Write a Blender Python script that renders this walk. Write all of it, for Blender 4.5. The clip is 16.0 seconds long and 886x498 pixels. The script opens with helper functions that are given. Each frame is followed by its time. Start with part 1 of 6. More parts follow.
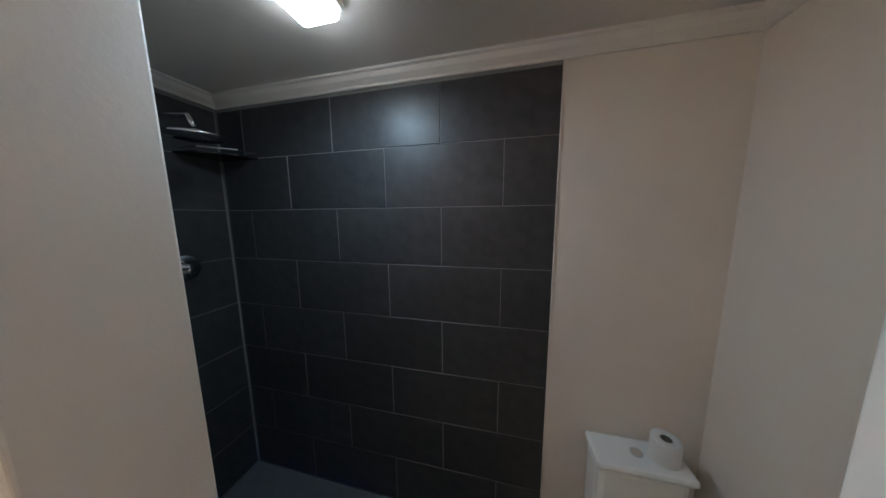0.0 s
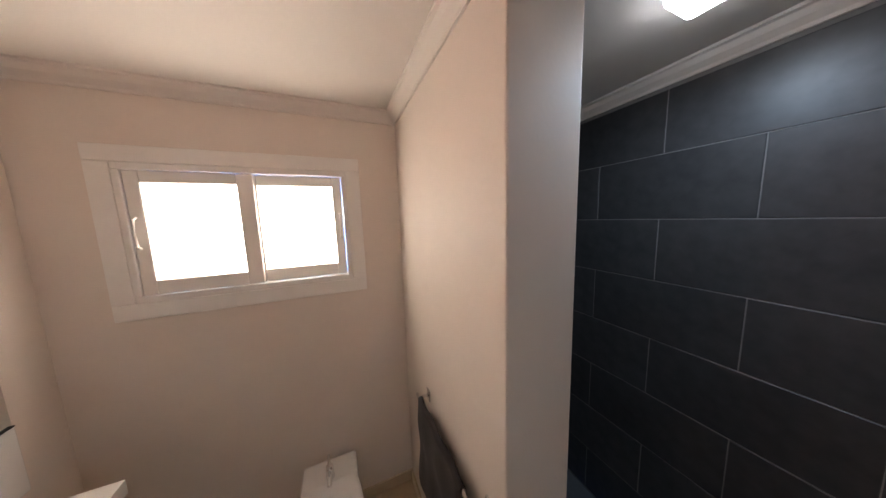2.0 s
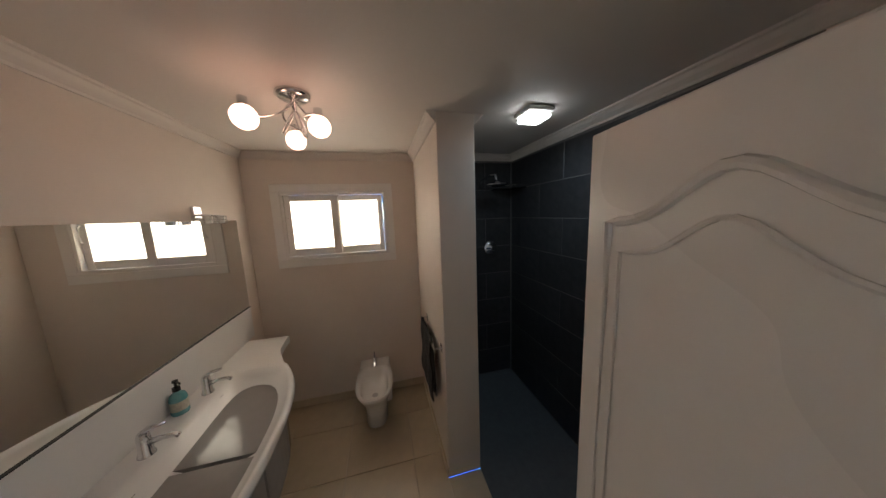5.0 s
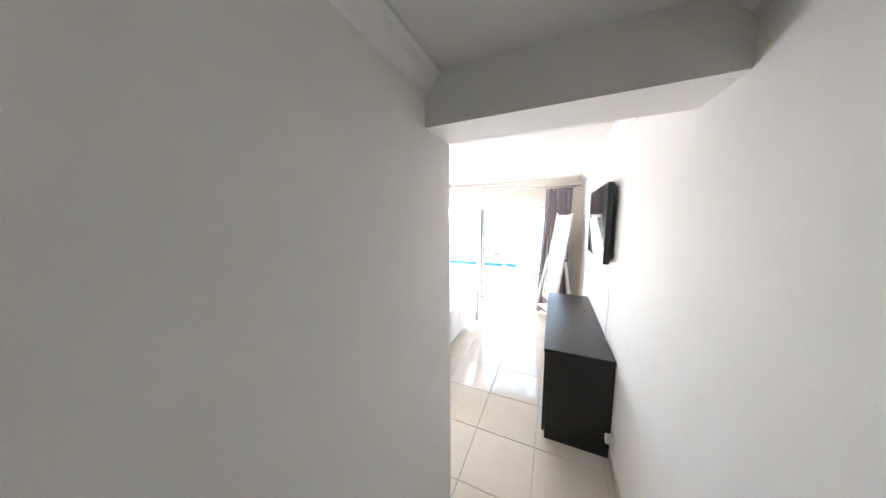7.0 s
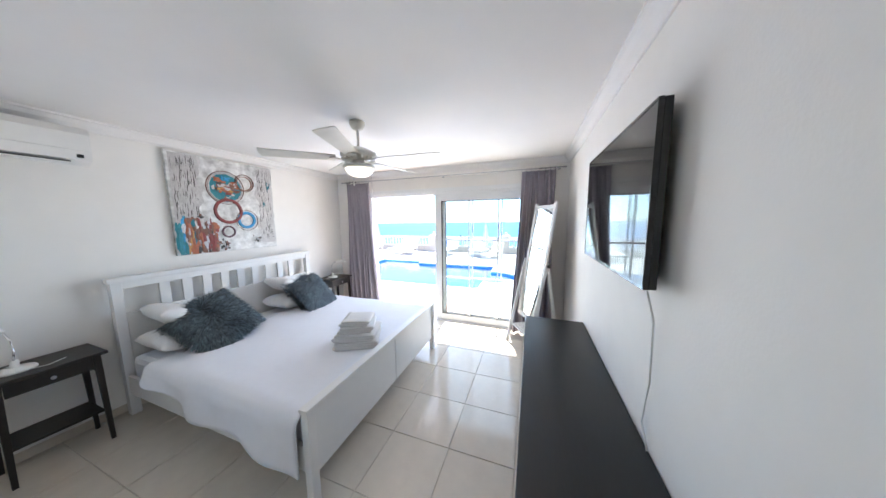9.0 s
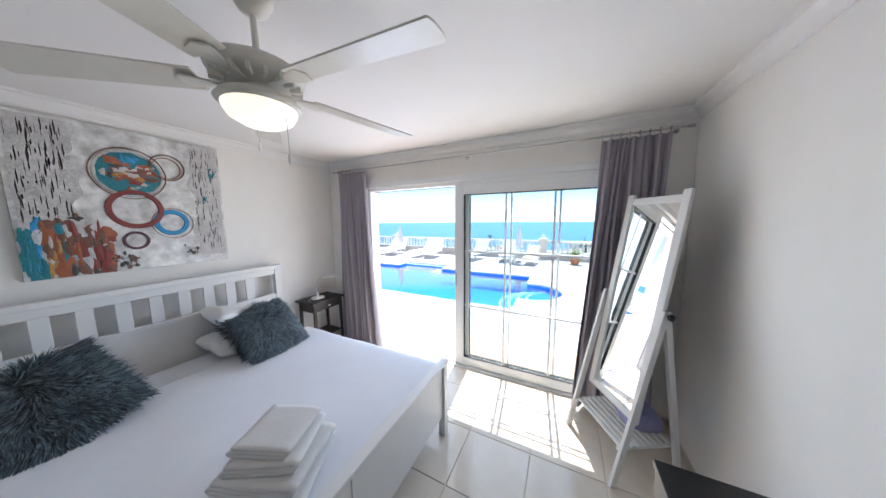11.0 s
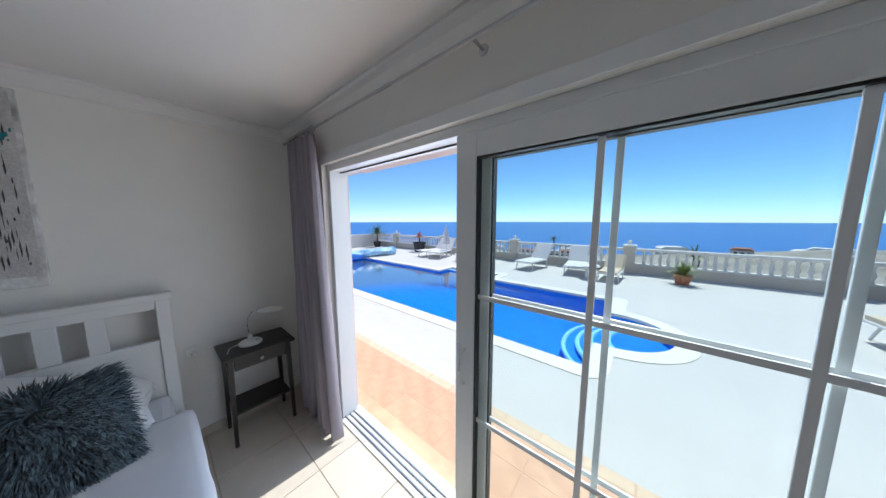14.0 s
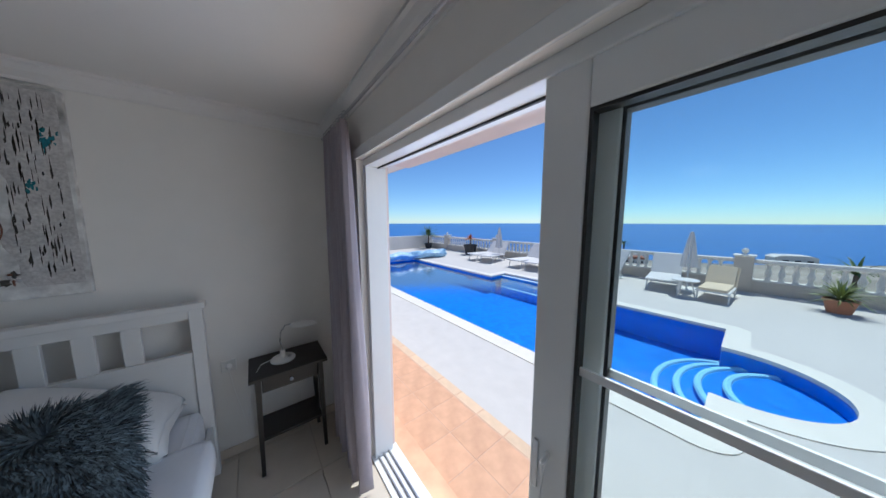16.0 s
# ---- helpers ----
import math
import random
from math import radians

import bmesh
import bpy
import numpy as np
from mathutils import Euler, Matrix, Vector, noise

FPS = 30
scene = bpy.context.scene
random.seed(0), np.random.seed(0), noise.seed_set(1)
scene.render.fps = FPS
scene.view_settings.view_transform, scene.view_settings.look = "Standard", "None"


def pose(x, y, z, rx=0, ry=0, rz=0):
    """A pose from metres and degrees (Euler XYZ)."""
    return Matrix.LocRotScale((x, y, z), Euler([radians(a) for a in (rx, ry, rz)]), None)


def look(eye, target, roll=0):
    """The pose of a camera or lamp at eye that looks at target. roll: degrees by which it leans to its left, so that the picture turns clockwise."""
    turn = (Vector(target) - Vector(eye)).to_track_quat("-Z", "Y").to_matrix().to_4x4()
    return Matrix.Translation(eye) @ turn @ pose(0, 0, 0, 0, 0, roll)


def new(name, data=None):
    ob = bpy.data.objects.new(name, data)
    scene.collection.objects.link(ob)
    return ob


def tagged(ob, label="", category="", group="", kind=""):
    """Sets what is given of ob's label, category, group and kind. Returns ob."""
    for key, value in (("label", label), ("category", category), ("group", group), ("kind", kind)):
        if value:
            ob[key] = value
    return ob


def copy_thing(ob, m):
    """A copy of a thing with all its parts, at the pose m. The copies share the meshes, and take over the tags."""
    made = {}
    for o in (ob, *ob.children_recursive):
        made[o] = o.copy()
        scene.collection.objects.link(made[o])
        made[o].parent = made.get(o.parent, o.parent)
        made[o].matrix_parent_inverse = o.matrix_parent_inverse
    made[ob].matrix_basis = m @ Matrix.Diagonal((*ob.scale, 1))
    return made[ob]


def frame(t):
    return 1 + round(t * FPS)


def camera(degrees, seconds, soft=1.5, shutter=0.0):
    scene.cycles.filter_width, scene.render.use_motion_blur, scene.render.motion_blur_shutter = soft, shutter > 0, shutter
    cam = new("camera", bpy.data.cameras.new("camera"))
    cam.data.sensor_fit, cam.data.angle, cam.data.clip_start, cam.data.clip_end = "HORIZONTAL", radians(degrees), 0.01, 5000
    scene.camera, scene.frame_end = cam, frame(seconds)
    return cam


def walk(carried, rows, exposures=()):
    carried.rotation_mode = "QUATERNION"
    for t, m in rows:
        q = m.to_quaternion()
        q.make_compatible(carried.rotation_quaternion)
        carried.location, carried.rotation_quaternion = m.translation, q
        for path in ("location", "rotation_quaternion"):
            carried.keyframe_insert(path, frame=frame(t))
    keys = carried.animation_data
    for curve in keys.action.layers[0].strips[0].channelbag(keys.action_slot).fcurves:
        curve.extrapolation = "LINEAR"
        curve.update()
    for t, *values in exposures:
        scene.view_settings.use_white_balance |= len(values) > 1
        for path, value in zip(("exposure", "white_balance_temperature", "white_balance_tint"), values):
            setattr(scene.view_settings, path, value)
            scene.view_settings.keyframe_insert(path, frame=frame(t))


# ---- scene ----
cam = camera(122.3, 16.0)
EXPOSURES = [(0, 4.6, 6350, 8), (1, 4.75, 6450, 12), (2, 4.42, 6750, 19), (3, 4.22, 6850, 23), (4.2, 3.8, 6750, 16), (5.3, 3.5, 7000, 14), (6, 3.35, 7000, 14), (7, 3.0, 6900, 13), (8, 2.4, 6550, 11), (9, 1.85, 6300, 11), (10.3, 1.45, 6250, 11), (11.5, 1.02, 6350, 12), (12.5, 0.56, 6250, 10), (13.5, 0.06, 6100, 8), (14.5, -0.2, 6000, 8), (16, -0.4, 5950, 9)]
PATH = [
    (0, (-2.018, 0.153, 1.776), (-2.484, 2.079, 1.503), -0.5),
    (0.5, (-2.045, 0.149, 1.798), (-2.779, 1.989, 1.524), -0.7),
    (1, (-2.19, 0.087, 1.835), (-3.308, 1.719, 1.544), -1.2),
    (1.5, (-2.357, 0.0, 1.809), (-3.884, 1.263, 1.54), -1.5),
    (2, (-2.252, -0.063, 1.855), (-4.074, 0.723, 1.605), -1.8),
    (2.5, (-2.106, -0.148, 1.872), (-4.061, 0.204, 1.645), -1.8),
    (3, (-1.942, -0.294, 1.832), (-3.93, -0.232, 1.623), -1.8),
    (3.1, (-1.921, -0.308, 1.83), (-3.909, -0.285, 1.62), -1.8),
    (5.3, (-1.09, 0.01, 1.885), (-2.936, 0.716, 1.575), -2.0),
    (5.5, (-0.984, 0.044, 1.872), (-2.74, 0.948, 1.553), -2.0),
    (5.8, (-0.875, 0.116, 1.862), (-2.475, 1.274, 1.548), -1.5),
    (6, (-0.794, 0.171, 1.846), (-2.271, 1.482, 1.538), -1.1),
    (6.3, (-0.651, 0.245, 1.802), (-1.917, 1.776, 1.568), -0.6),
    (6.5, (-0.533, 0.322, 1.816), (-1.658, 1.96, 1.591), -0.5),
    (7, (-0.457, 0.507, 1.806), (-1.274, 2.316, 1.564), -0.5),
    (7.5, (-0.463, 0.752, 1.697), (-1.098, 2.634, 1.462), -0.3),
    (8, (-0.415, 1.066, 1.637), (-0.972, 2.973, 1.405), -0.4),
    (8.5, (-0.355, 1.428, 1.669), (-0.949, 3.324, 1.437), -0.6),
    (9, (-0.463, 1.774, 1.687), (-1.136, 3.643, 1.453), -0.6),
    (9.2, (-0.491, 1.902, 1.695), (-1.199, 3.757, 1.458), -0.6),
    (11.5, (-0.951, 3.283, 1.719), (-1.85, 5.055, 1.488), -0.5),
    (12, (-1.04, 3.556, 1.721), (-1.947, 5.324, 1.493), -0.6),
    (12.5, (-1.079, 3.847, 1.679), (-2.012, 5.602, 1.46), -0.6),
    (13, (-1.144, 4.118, 1.737), (-2.155, 5.829, 1.515), -0.6),
    (13.5, (-1.19, 4.326, 1.764), (-2.33, 5.953, 1.53), -0.1),
    (14, (-1.248, 4.602, 1.722), (-2.525, 6.122, 1.485), -0.1),
    (14.5, (-1.44, 4.759, 1.71), (-2.825, 6.183, 1.483), -0.2),
    (15, (-1.646, 4.847, 1.737), (-3.127, 6.171, 1.507), -0.1),
    (15.5, (-1.676, 4.908, 1.756), (-3.211, 6.168, 1.517), 0.0),
    (16, (-1.588, 4.921, 1.743), (-3.153, 6.146, 1.518), -0.1),
]
walk(cam, [(t, look(eye, target, roll)) for t, eye, target, roll in PATH],
     exposures=EXPOSURES)

# ---- light ----
world = bpy.data.worlds.new("world")
scene.world = world
world.use_nodes = True
SUN_EL, SUN_AZ = 63.0, 6.0          # elevation, and turn of the sun from +Y towards -X
wn = world.node_tree
sky = wn.nodes.new("ShaderNodeTexSky")
sky.sky_type, sky.sun_disc = "NISHITA", False
sky.sun_elevation, sky.sun_rotation = radians(SUN_EL), radians(-SUN_AZ)
sky.altitude, sky.air_density, sky.dust_density, sky.ozone_density = 2500, 1.1, 0.0, 5.0
tint = wn.nodes.new("ShaderNodeMixRGB")
tint.blend_type, tint.inputs[0].default_value, tint.inputs[2].default_value = "MULTIPLY", 1.0, (0.80, 0.965, 1.07, 1)
wn.links.new(sky.outputs[0], tint.inputs[1])
wn.links.new(tint.outputs[0], wn.nodes["Background"].inputs[0])
wn.nodes["Background"].inputs[1].default_value = 0.15

sun = new("sun", bpy.data.lights.new("sun", "SUN"))
sun.data.energy, sun.data.angle, sun.data.color = 5.0, radians(0.55), (1.0, 0.97, 0.92)
s_el, s_az = radians(SUN_EL), radians(SUN_AZ)
sun_from = Vector((-math.cos(s_el) * math.sin(s_az), math.cos(s_el) * math.cos(s_az), math.sin(s_el)))
sun.matrix_world = look(sun_from * 30, (0, 0, 0))


def area(name, eye, target, w, h, watts, color=(1, 1, 1)):
    lamp = new(name, bpy.data.lights.new(name, "AREA"))
    lamp.data.shape, lamp.data.size, lamp.data.size_y = "RECTANGLE", w, h
    lamp.data.energy, lamp.data.color = watts, color
    lamp.matrix_world = look(eye, target)
    return lamp


# the sky's light through the terrace door, and the shower's ceiling lamp
area("door_skylight", (-1.8, 5.84, 1.08), (-1.8, 3.0, 0.85), 2.6, 2.0, 17, (0.9, 0.96, 1.0))
area("shower_lamp_light", (-2.63, 0.92, 2.372), (-2.63, 0.92, 0), 0.14, 0.14, 0.21, (0.52, 0.77, 1.0))

# ---- materials ----


def mat(name, color, rough=0.5, metal=0.0, noise_scale=8.0, amount=0.06, bump=0.0, bump_scale=60.0, per_piece=0.0, spec=0.5, color2=None, coat=0.0, sheen=0.0, stretch=(1, 1, 1), rough_var=0.05):
    """A surface with colour variation at two scales, relief, and a slight difference from piece to piece."""
    m = bpy.data.materials.new(name)
    m.use_nodes = True
    nt = m.node_tree
    n, l = nt.nodes, nt.links
    b = n["Principled BSDF"]
    tc = n.new("ShaderNodeTexCoord")
    mp = n.new("ShaderNodeMapping")
    mp.inputs["Scale"].default_value = stretch
    l.new(tc.outputs["Object"], mp.inputs[0])
    big, small = n.new("ShaderNodeTexNoise"), n.new("ShaderNodeTexNoise")
    big.inputs["Scale"].default_value, big.inputs["Detail"].default_value = noise_scale * 0.2, 3
    small.inputs["Scale"].default_value, small.inputs["Detail"].default_value = noise_scale * 2, 6
    mix = n.new("ShaderNodeMath")
    mix.operation = "ADD"
    for i, t in enumerate((big, small)):
        l.new(mp.outputs[0], t.inputs["Vector"])
        l.new(t.outputs["Fac"], mix.inputs[i])
    ramp = n.new("ShaderNodeValToRGB")
    half = n.new("ShaderNodeMath")
    half.operation, half.inputs[1].default_value = "MULTIPLY", 0.5
    l.new(mix.outputs[0], half.inputs[0])
    l.new(half.outputs[0], ramp.inputs[0])
    lo = tuple(c * (1 - amount) for c in color)
    hi = tuple(min(1, c * (1 + amount)) for c in (color2 or color))
    ramp.color_ramp.elements[0].position, ramp.color_ramp.elements[1].position = 0.32, 0.68
    ramp.color_ramp.elements[0].color, ramp.color_ramp.elements[1].color = (*lo, 1), (*hi, 1)
    out = ramp.outputs[0]
    if per_piece:
        oi = n.new("ShaderNodeObjectInfo")
        mr = n.new("ShaderNodeMapRange")
        mr.inputs["To Min"].default_value, mr.inputs["To Max"].default_value = 1 - per_piece, 1 + per_piece
        hs = n.new("ShaderNodeHueSaturation")
        l.new(oi.outputs["Random"], mr.inputs[0])
        l.new(mr.outputs[0], hs.inputs["Value"])
        l.new(out, hs.inputs["Color"])
        out = hs.outputs[0]
    l.new(out, b.inputs["Base Color"])
    rr = n.new("ShaderNodeMapRange")
    rr.inputs["To Min"].default_value, rr.inputs["To Max"].default_value = max(0.02, rough - rough_var), min(1, rough + rough_var)
    l.new(big.outputs["Fac"], rr.inputs[0])
    l.new(rr.outputs[0], b.inputs["Roughness"])
    b.inputs["Metallic"].default_value = metal
    b.inputs["Specular IOR Level"].default_value = spec
    b.inputs["Coat Weight"].default_value = coat
    b.inputs["Sheen Weight"].default_value = sheen
    if bump:
        fine = n.new("ShaderNodeTexNoise")
        fine.inputs["Scale"].default_value, fine.inputs["Detail"].default_value = bump_scale, 4
        l.new(mp.outputs[0], fine.inputs["Vector"])
        bp = n.new("ShaderNodeBump")
        bp.inputs["Strength"].default_value, bp.inputs["Distance"].default_value = bump, 0.004
        l.new(fine.outputs["Fac"], bp.inputs["Height"])
        l.new(bp.outputs[0], b.inputs["Normal"])
    return m


def glow(name, color, strength, base=(0.9, 0.9, 0.9)):
    m = mat(name, base, 0.4)
    b = m.node_tree.nodes["Principled BSDF"]
    b.inputs["Emission Color"].default_value = (*color, 1)
    b.inputs["Emission Strength"].default_value = strength
    return m


def pane_mat(name):
    """A thin clear pane: seen straight through, its gloss by Fresnel."""
    m = bpy.data.materials.new(name)
    m.use_nodes = True
    n, l = m.node_tree.nodes, m.node_tree.links
    n.clear()
    o, mx, tr, gl, fr = (n.new(k) for k in ("ShaderNodeOutputMaterial", "ShaderNodeMixShader", "ShaderNodeBsdfTransparent", "ShaderNodeBsdfGlossy", "ShaderNodeLayerWeight"))
    tr.inputs[0].default_value = (0.955, 0.985, 0.98, 1)
    gl.inputs["Roughness"].default_value = 0.0
    fr.inputs[0].default_value = 0.5
    pw, ml = n.new("ShaderNodeMath"), n.new("ShaderNodeMath")
    pw.operation, ml.operation = "POWER", "MULTIPLY_ADD"
    pw.inputs[1].default_value, ml.inputs[1].default_value, ml.inputs[2].default_value = 4.0, 0.5, 0.015
    l.new(fr.outputs["Facing"], pw.inputs[0])
    l.new(pw.outputs[0], ml.inputs[0])
    l.new(ml.outputs[0], mx.inputs[0])
    l.new(tr.outputs[0], mx.inputs[1])
    l.new(gl.outputs[0], mx.inputs[2])
    l.new(mx.outputs[0], o.inputs[0])
    return m


WALL = mat("wall_paint", (0.835, 0.81, 0.77), 0.75, noise_scale=3, amount=0.025, bump=0.12, bump_scale=90)
WALL_BATH = mat("bathroom_wall_paint", (0.74, 0.655, 0.585), 0.6, noise_scale=3, amount=0.03, bump=0.12, bump_scale=80)
CEIL = mat("ceiling_paint", (0.80, 0.78, 0.76), 0.8, noise_scale=2, amount=0.02, bump=0.08, bump_scale=60)
CEIL_BATH = mat("bathroom_ceiling_paint", (0.74, 0.68, 0.63), 0.6, noise_scale=2, amount=0.02, bump=0.06)
DOORPAINT = mat("white_door_lacquer", (0.80, 0.78, 0.765), 0.28, noise_scale=4, amount=0.03)
FRAMEPAINT = mat("cream_frame_paint", (0.82, 0.79, 0.75), 0.4, noise_scale=4, amount=0.04)
FTILE = mat("cream_floor_tile", (0.66, 0.585, 0.49), 0.13, noise_scale=5, amount=0.06, per_piece=0.03, bump=0.02, bump_scale=12)
FTILE_BATH = mat("beige_floor_tile", (0.56, 0.46, 0.33), 0.3, noise_scale=6, amount=0.08, per_piece=0.03)
GROUT = mat("floor_grout", (0.53, 0.46, 0.38), 0.85, noise_scale=30, amount=0.1)
DTILE = mat("slate_grey_wall_tile", (0.034, 0.034, 0.037), 0.44, noise_scale=9, amount=0.25, per_piece=0.12, bump=0.1, bump_scale=35, color2=(0.045, 0.044, 0.045), rough_var=0.1)
DGROUT = mat("grey_tile_grout", (0.2, 0.195, 0.19), 0.9, noise_scale=30, amount=0.1)
SFLOOR = mat("shower_floor", (0.10, 0.11, 0.12), 0.45, noise_scale=12, amount=0.15, bump=0.1)
UPVC = mat("white_upvc", (0.83, 0.84, 0.84), 0.25, amount=0.015)
GASKET = mat("black_rubber_gasket", (0.015, 0.015, 0.015), 0.6)
CERAMIC = mat("white_ceramic", (0.82, 0.81, 0.79), 0.2, amount=0.01, coat=0.1)
CHROME = mat("chrome", (0.75, 0.76, 0.78), 0.08, metal=1.0, amount=0.02, rough_var=0.03)
STEEL = mat("brushed_steel", (0.5, 0.5, 0.51), 0.28, metal=1.0, amount=0.05)
BLACKWOOD = mat("black_brown_veneer", (0.010, 0.0095, 0.010), 0.38, noise_scale=10, amount=0.3, stretch=(8, 1, 8), bump=0.05)
DARKWOOD = mat("dark_stained_pine", (0.020, 0.016, 0.014), 0.4, noise_scale=8, amount=0.3, stretch=(6, 1, 6), bump=0.08)
WHITEWOOD = mat("white_painted_wood", (0.78, 0.775, 0.76), 0.4, noise_scale=5, amount=0.025, bump=0.03)
LINEN = mat("white_cotton_bedding", (0.80, 0.81, 0.85), 0.9, noise_scale=10, amount=0.02, bump=0.12, bump_scale=180, sheen=0.2)
PILLOW = mat("white_pillow_cotton", (0.80, 0.79, 0.78), 0.9, noise_scale=10, amount=0.02, bump=0.15, bump_scale=120, sheen=0.2)
TOWEL = mat("white_terry_towel", (0.74, 0.72, 0.70), 0.95, noise_scale=30, amount=0.05, bump=0.5, bump_scale=400, sheen=0.4)
BTOWEL = mat("black_terry_towel", (0.018, 0.015, 0.014), 0.95, noise_scale=30, amount=0.15, bump=0.6, bump_scale=300, sheen=0.05)
CURTAIN = mat("grey_mauve_curtain_fabric", (0.33, 0.295, 0.33), 0.85, noise_scale=20, amount=0.06, bump=0.15, bump_scale=300, sheen=0.15)
FUR = mat("petrol_grey_long_fur", (0.045, 0.068, 0.082), 0.8, noise_scale=6, amount=0.25, color2=(0.16, 0.20, 0.22), sheen=0.3)
FURBASE = mat("petrol_grey_fur_base", (0.05, 0.07, 0.08), 0.9, noise_scale=20, amount=0.3)
PLASTIC_W = mat("white_plastic", (0.80, 0.79, 0.76), 0.35, amount=0.02)
PLASTIC_B = mat("black_gloss_plastic", (0.008, 0.008, 0.009), 0.15, amount=0.1)
SCREEN = mat("black_tv_screen", (0.004, 0.004, 0.005), 0.05, amount=0.0, rough_var=0.01, spec=0.32)
MIRROR = mat("silvered_mirror", (0.88, 0.90, 0.89), 0.0, metal=1.0, amount=0.0, rough_var=0.0)
FANWHITE = mat("antique_white_fan", (0.70, 0.67, 0.60), 0.35, noise_scale=8, amount=0.05)
GLASS = pane_mat("clear_glass")
# the bathroom panes emit by themselves, standing in for daylight from outside
FROST = glow("frosted_glass_daylight_glow", (1.0, 0.94, 0.80), 0.40)
LAMPGLOW = glow("lit_lamp_cover", (0.80, 0.92, 1.0), 0.9)
BULB = glow("lit_crackle_glass", (1.0, 0.58, 0.44), 0.42)
FANGLASS = glow("lit_fan_bowl", (1.0, 0.90, 0.70), 0.42)
RENDER = mat("white_render", (0.80, 0.70, 0.66), 0.85, noise_scale=4, amount=0.04, bump=0.2, bump_scale=40)
TERRA = mat("terracotta_tile", (0.66, 0.36, 0.22), 0.6, noise_scale=4, amount=0.10, color2=(0.78, 0.47, 0.28), per_piece=0.05, bump=0.1, bump_scale=30)
TERRAGROUT = mat("sandy_grout", (0.66, 0.42, 0.29), 0.9, noise_scale=20, amount=0.1)
TERRACE = mat("pale_terrace_paving", (0.62, 0.59, 0.55), 0.75, noise_scale=3, amount=0.06, bump=0.15, bump_scale=40)
COPING = mat("cream_pool_coping", (0.78, 0.74, 0.66), 0.6, noise_scale=6, amount=0.05)
BALUSTER = mat("white_concrete_balustrade", (0.78, 0.74, 0.68), 0.7, noise_scale=6, amount=0.05, bump=0.1)
PLINTH = mat("cream_rendered_plinth", (0.62, 0.55, 0.46), 0.85, noise_scale=4, amount=0.06, bump=0.15)
POOLTILE = mat("blue_pool_mosaic", (0.010, 0.20, 0.74), 0.4, noise_scale=40, amount=0.2, color2=(0.02, 0.27, 0.84))
STEPTILE = mat("pale_step_edge", (0.62, 0.85, 0.92), 0.4, noise_scale=20, amount=0.08)
SEA = mat("sea", (0.02, 0.14, 0.42), 0.35, noise_scale=0.004, amount=0.12, spec=0.3)
LAND = mat("dry_hillside", (0.20, 0.18, 0.13), 0.95, noise_scale=0.05, amount=0.4, color2=(0.36, 0.32, 0.27))

# ---- mesh tools ----


def finish(name, bm, material, smooth=False):
    me = bpy.data.meshes.new(name)
    bmesh.ops.recalc_face_normals(bm, faces=bm.faces)
    bm.to_mesh(me)
    bm.free()
    for m in (material if isinstance(material, (list, tuple)) else [material]):
        me.materials.append(m)
    if smooth:
        me.polygons.foreach_set("use_smooth", [True] * len(me.polygons))
    return me


def part(name, bm, material, parent=None, label="", smooth=False):
    """Links a bmesh as one mesh object under a thing or a part."""
    ob = new(name, finish(name, bm, material, smooth))
    if parent:
        ob.parent = parent
    if label:
        tagged(ob, label)
    return ob


def thing(name, label, category, m=None, group="", kind=""):
    ob = new(name)
    ob.empty_display_size = 0.1
    if m is not None:
        ob.matrix_world = m
    return tagged(ob, label, category, group, kind)


def slab(bm, lo, hi, bevel=0.0, m=None):
    """A box from corner to corner, its edges rounded by bevel."""
    res = bmesh.ops.create_cube(bm, size=1)
    vs = res["verts"]
    c = [(a + b) / 2 for a, b in zip(lo, hi)]
    s = [abs(b - a) for a, b in zip(lo, hi)]
    for v in vs:
        v.co = Vector((v.co.x * s[0] + c[0], v.co.y * s[1] + c[1], v.co.z * s[2] + c[2]))
    if bevel:
        es = list({e for v in vs for e in v.link_edges})
        r = bmesh.ops.bevel(bm, geom=es, offset=min(bevel, min(s) * 0.45), segments=2, profile=0.5, affect="EDGES")
        vs = list({v for f in r["faces"] for v in f.verts} | {v for v in vs if v.is_valid})
    if m is not None:
        bmesh.ops.transform(bm, matrix=m, verts=vs)
    return bm


def box(lo, hi, bevel=0.0, m=None):
    return slab(bmesh.new(), lo, hi, bevel, m)


def boxes(items, bevel=0.0):
    bm = bmesh.new()
    for lo, hi in items:
        slab(bm, lo, hi, bevel)
    return bm


def lathe(profile, segs=24, m=None, bm=None):
    """Turns (radius, height) pairs round z."""
    bm = bm or bmesh.new()
    rings = []
    for r, z in profile:
        if r < 1e-5:
            rings.append([bm.verts.new((0, 0, z))])
        else:
            rings.append([bm.verts.new((r * math.cos(2 * math.pi * i / segs), r * math.sin(2 * math.pi * i / segs), z)) for i in range(segs)])
    for a, b in zip(rings, rings[1:]):
        for i in range(segs):
            j = (i + 1) % segs
            if len(a) == 1 and len(b) == 1:
                continue
            if len(a) == 1:
                bm.faces.new((a[0], b[j], b[i]))
            elif len(b) == 1:
                bm.faces.new((a[i], a[j], b[0]))
            else:
                bm.faces.new((a[i], a[j], b[j], b[i]))
    if m is not None:
        bmesh.ops.transform(bm, matrix=m, verts=[v for r in rings for v in r])
    return bm


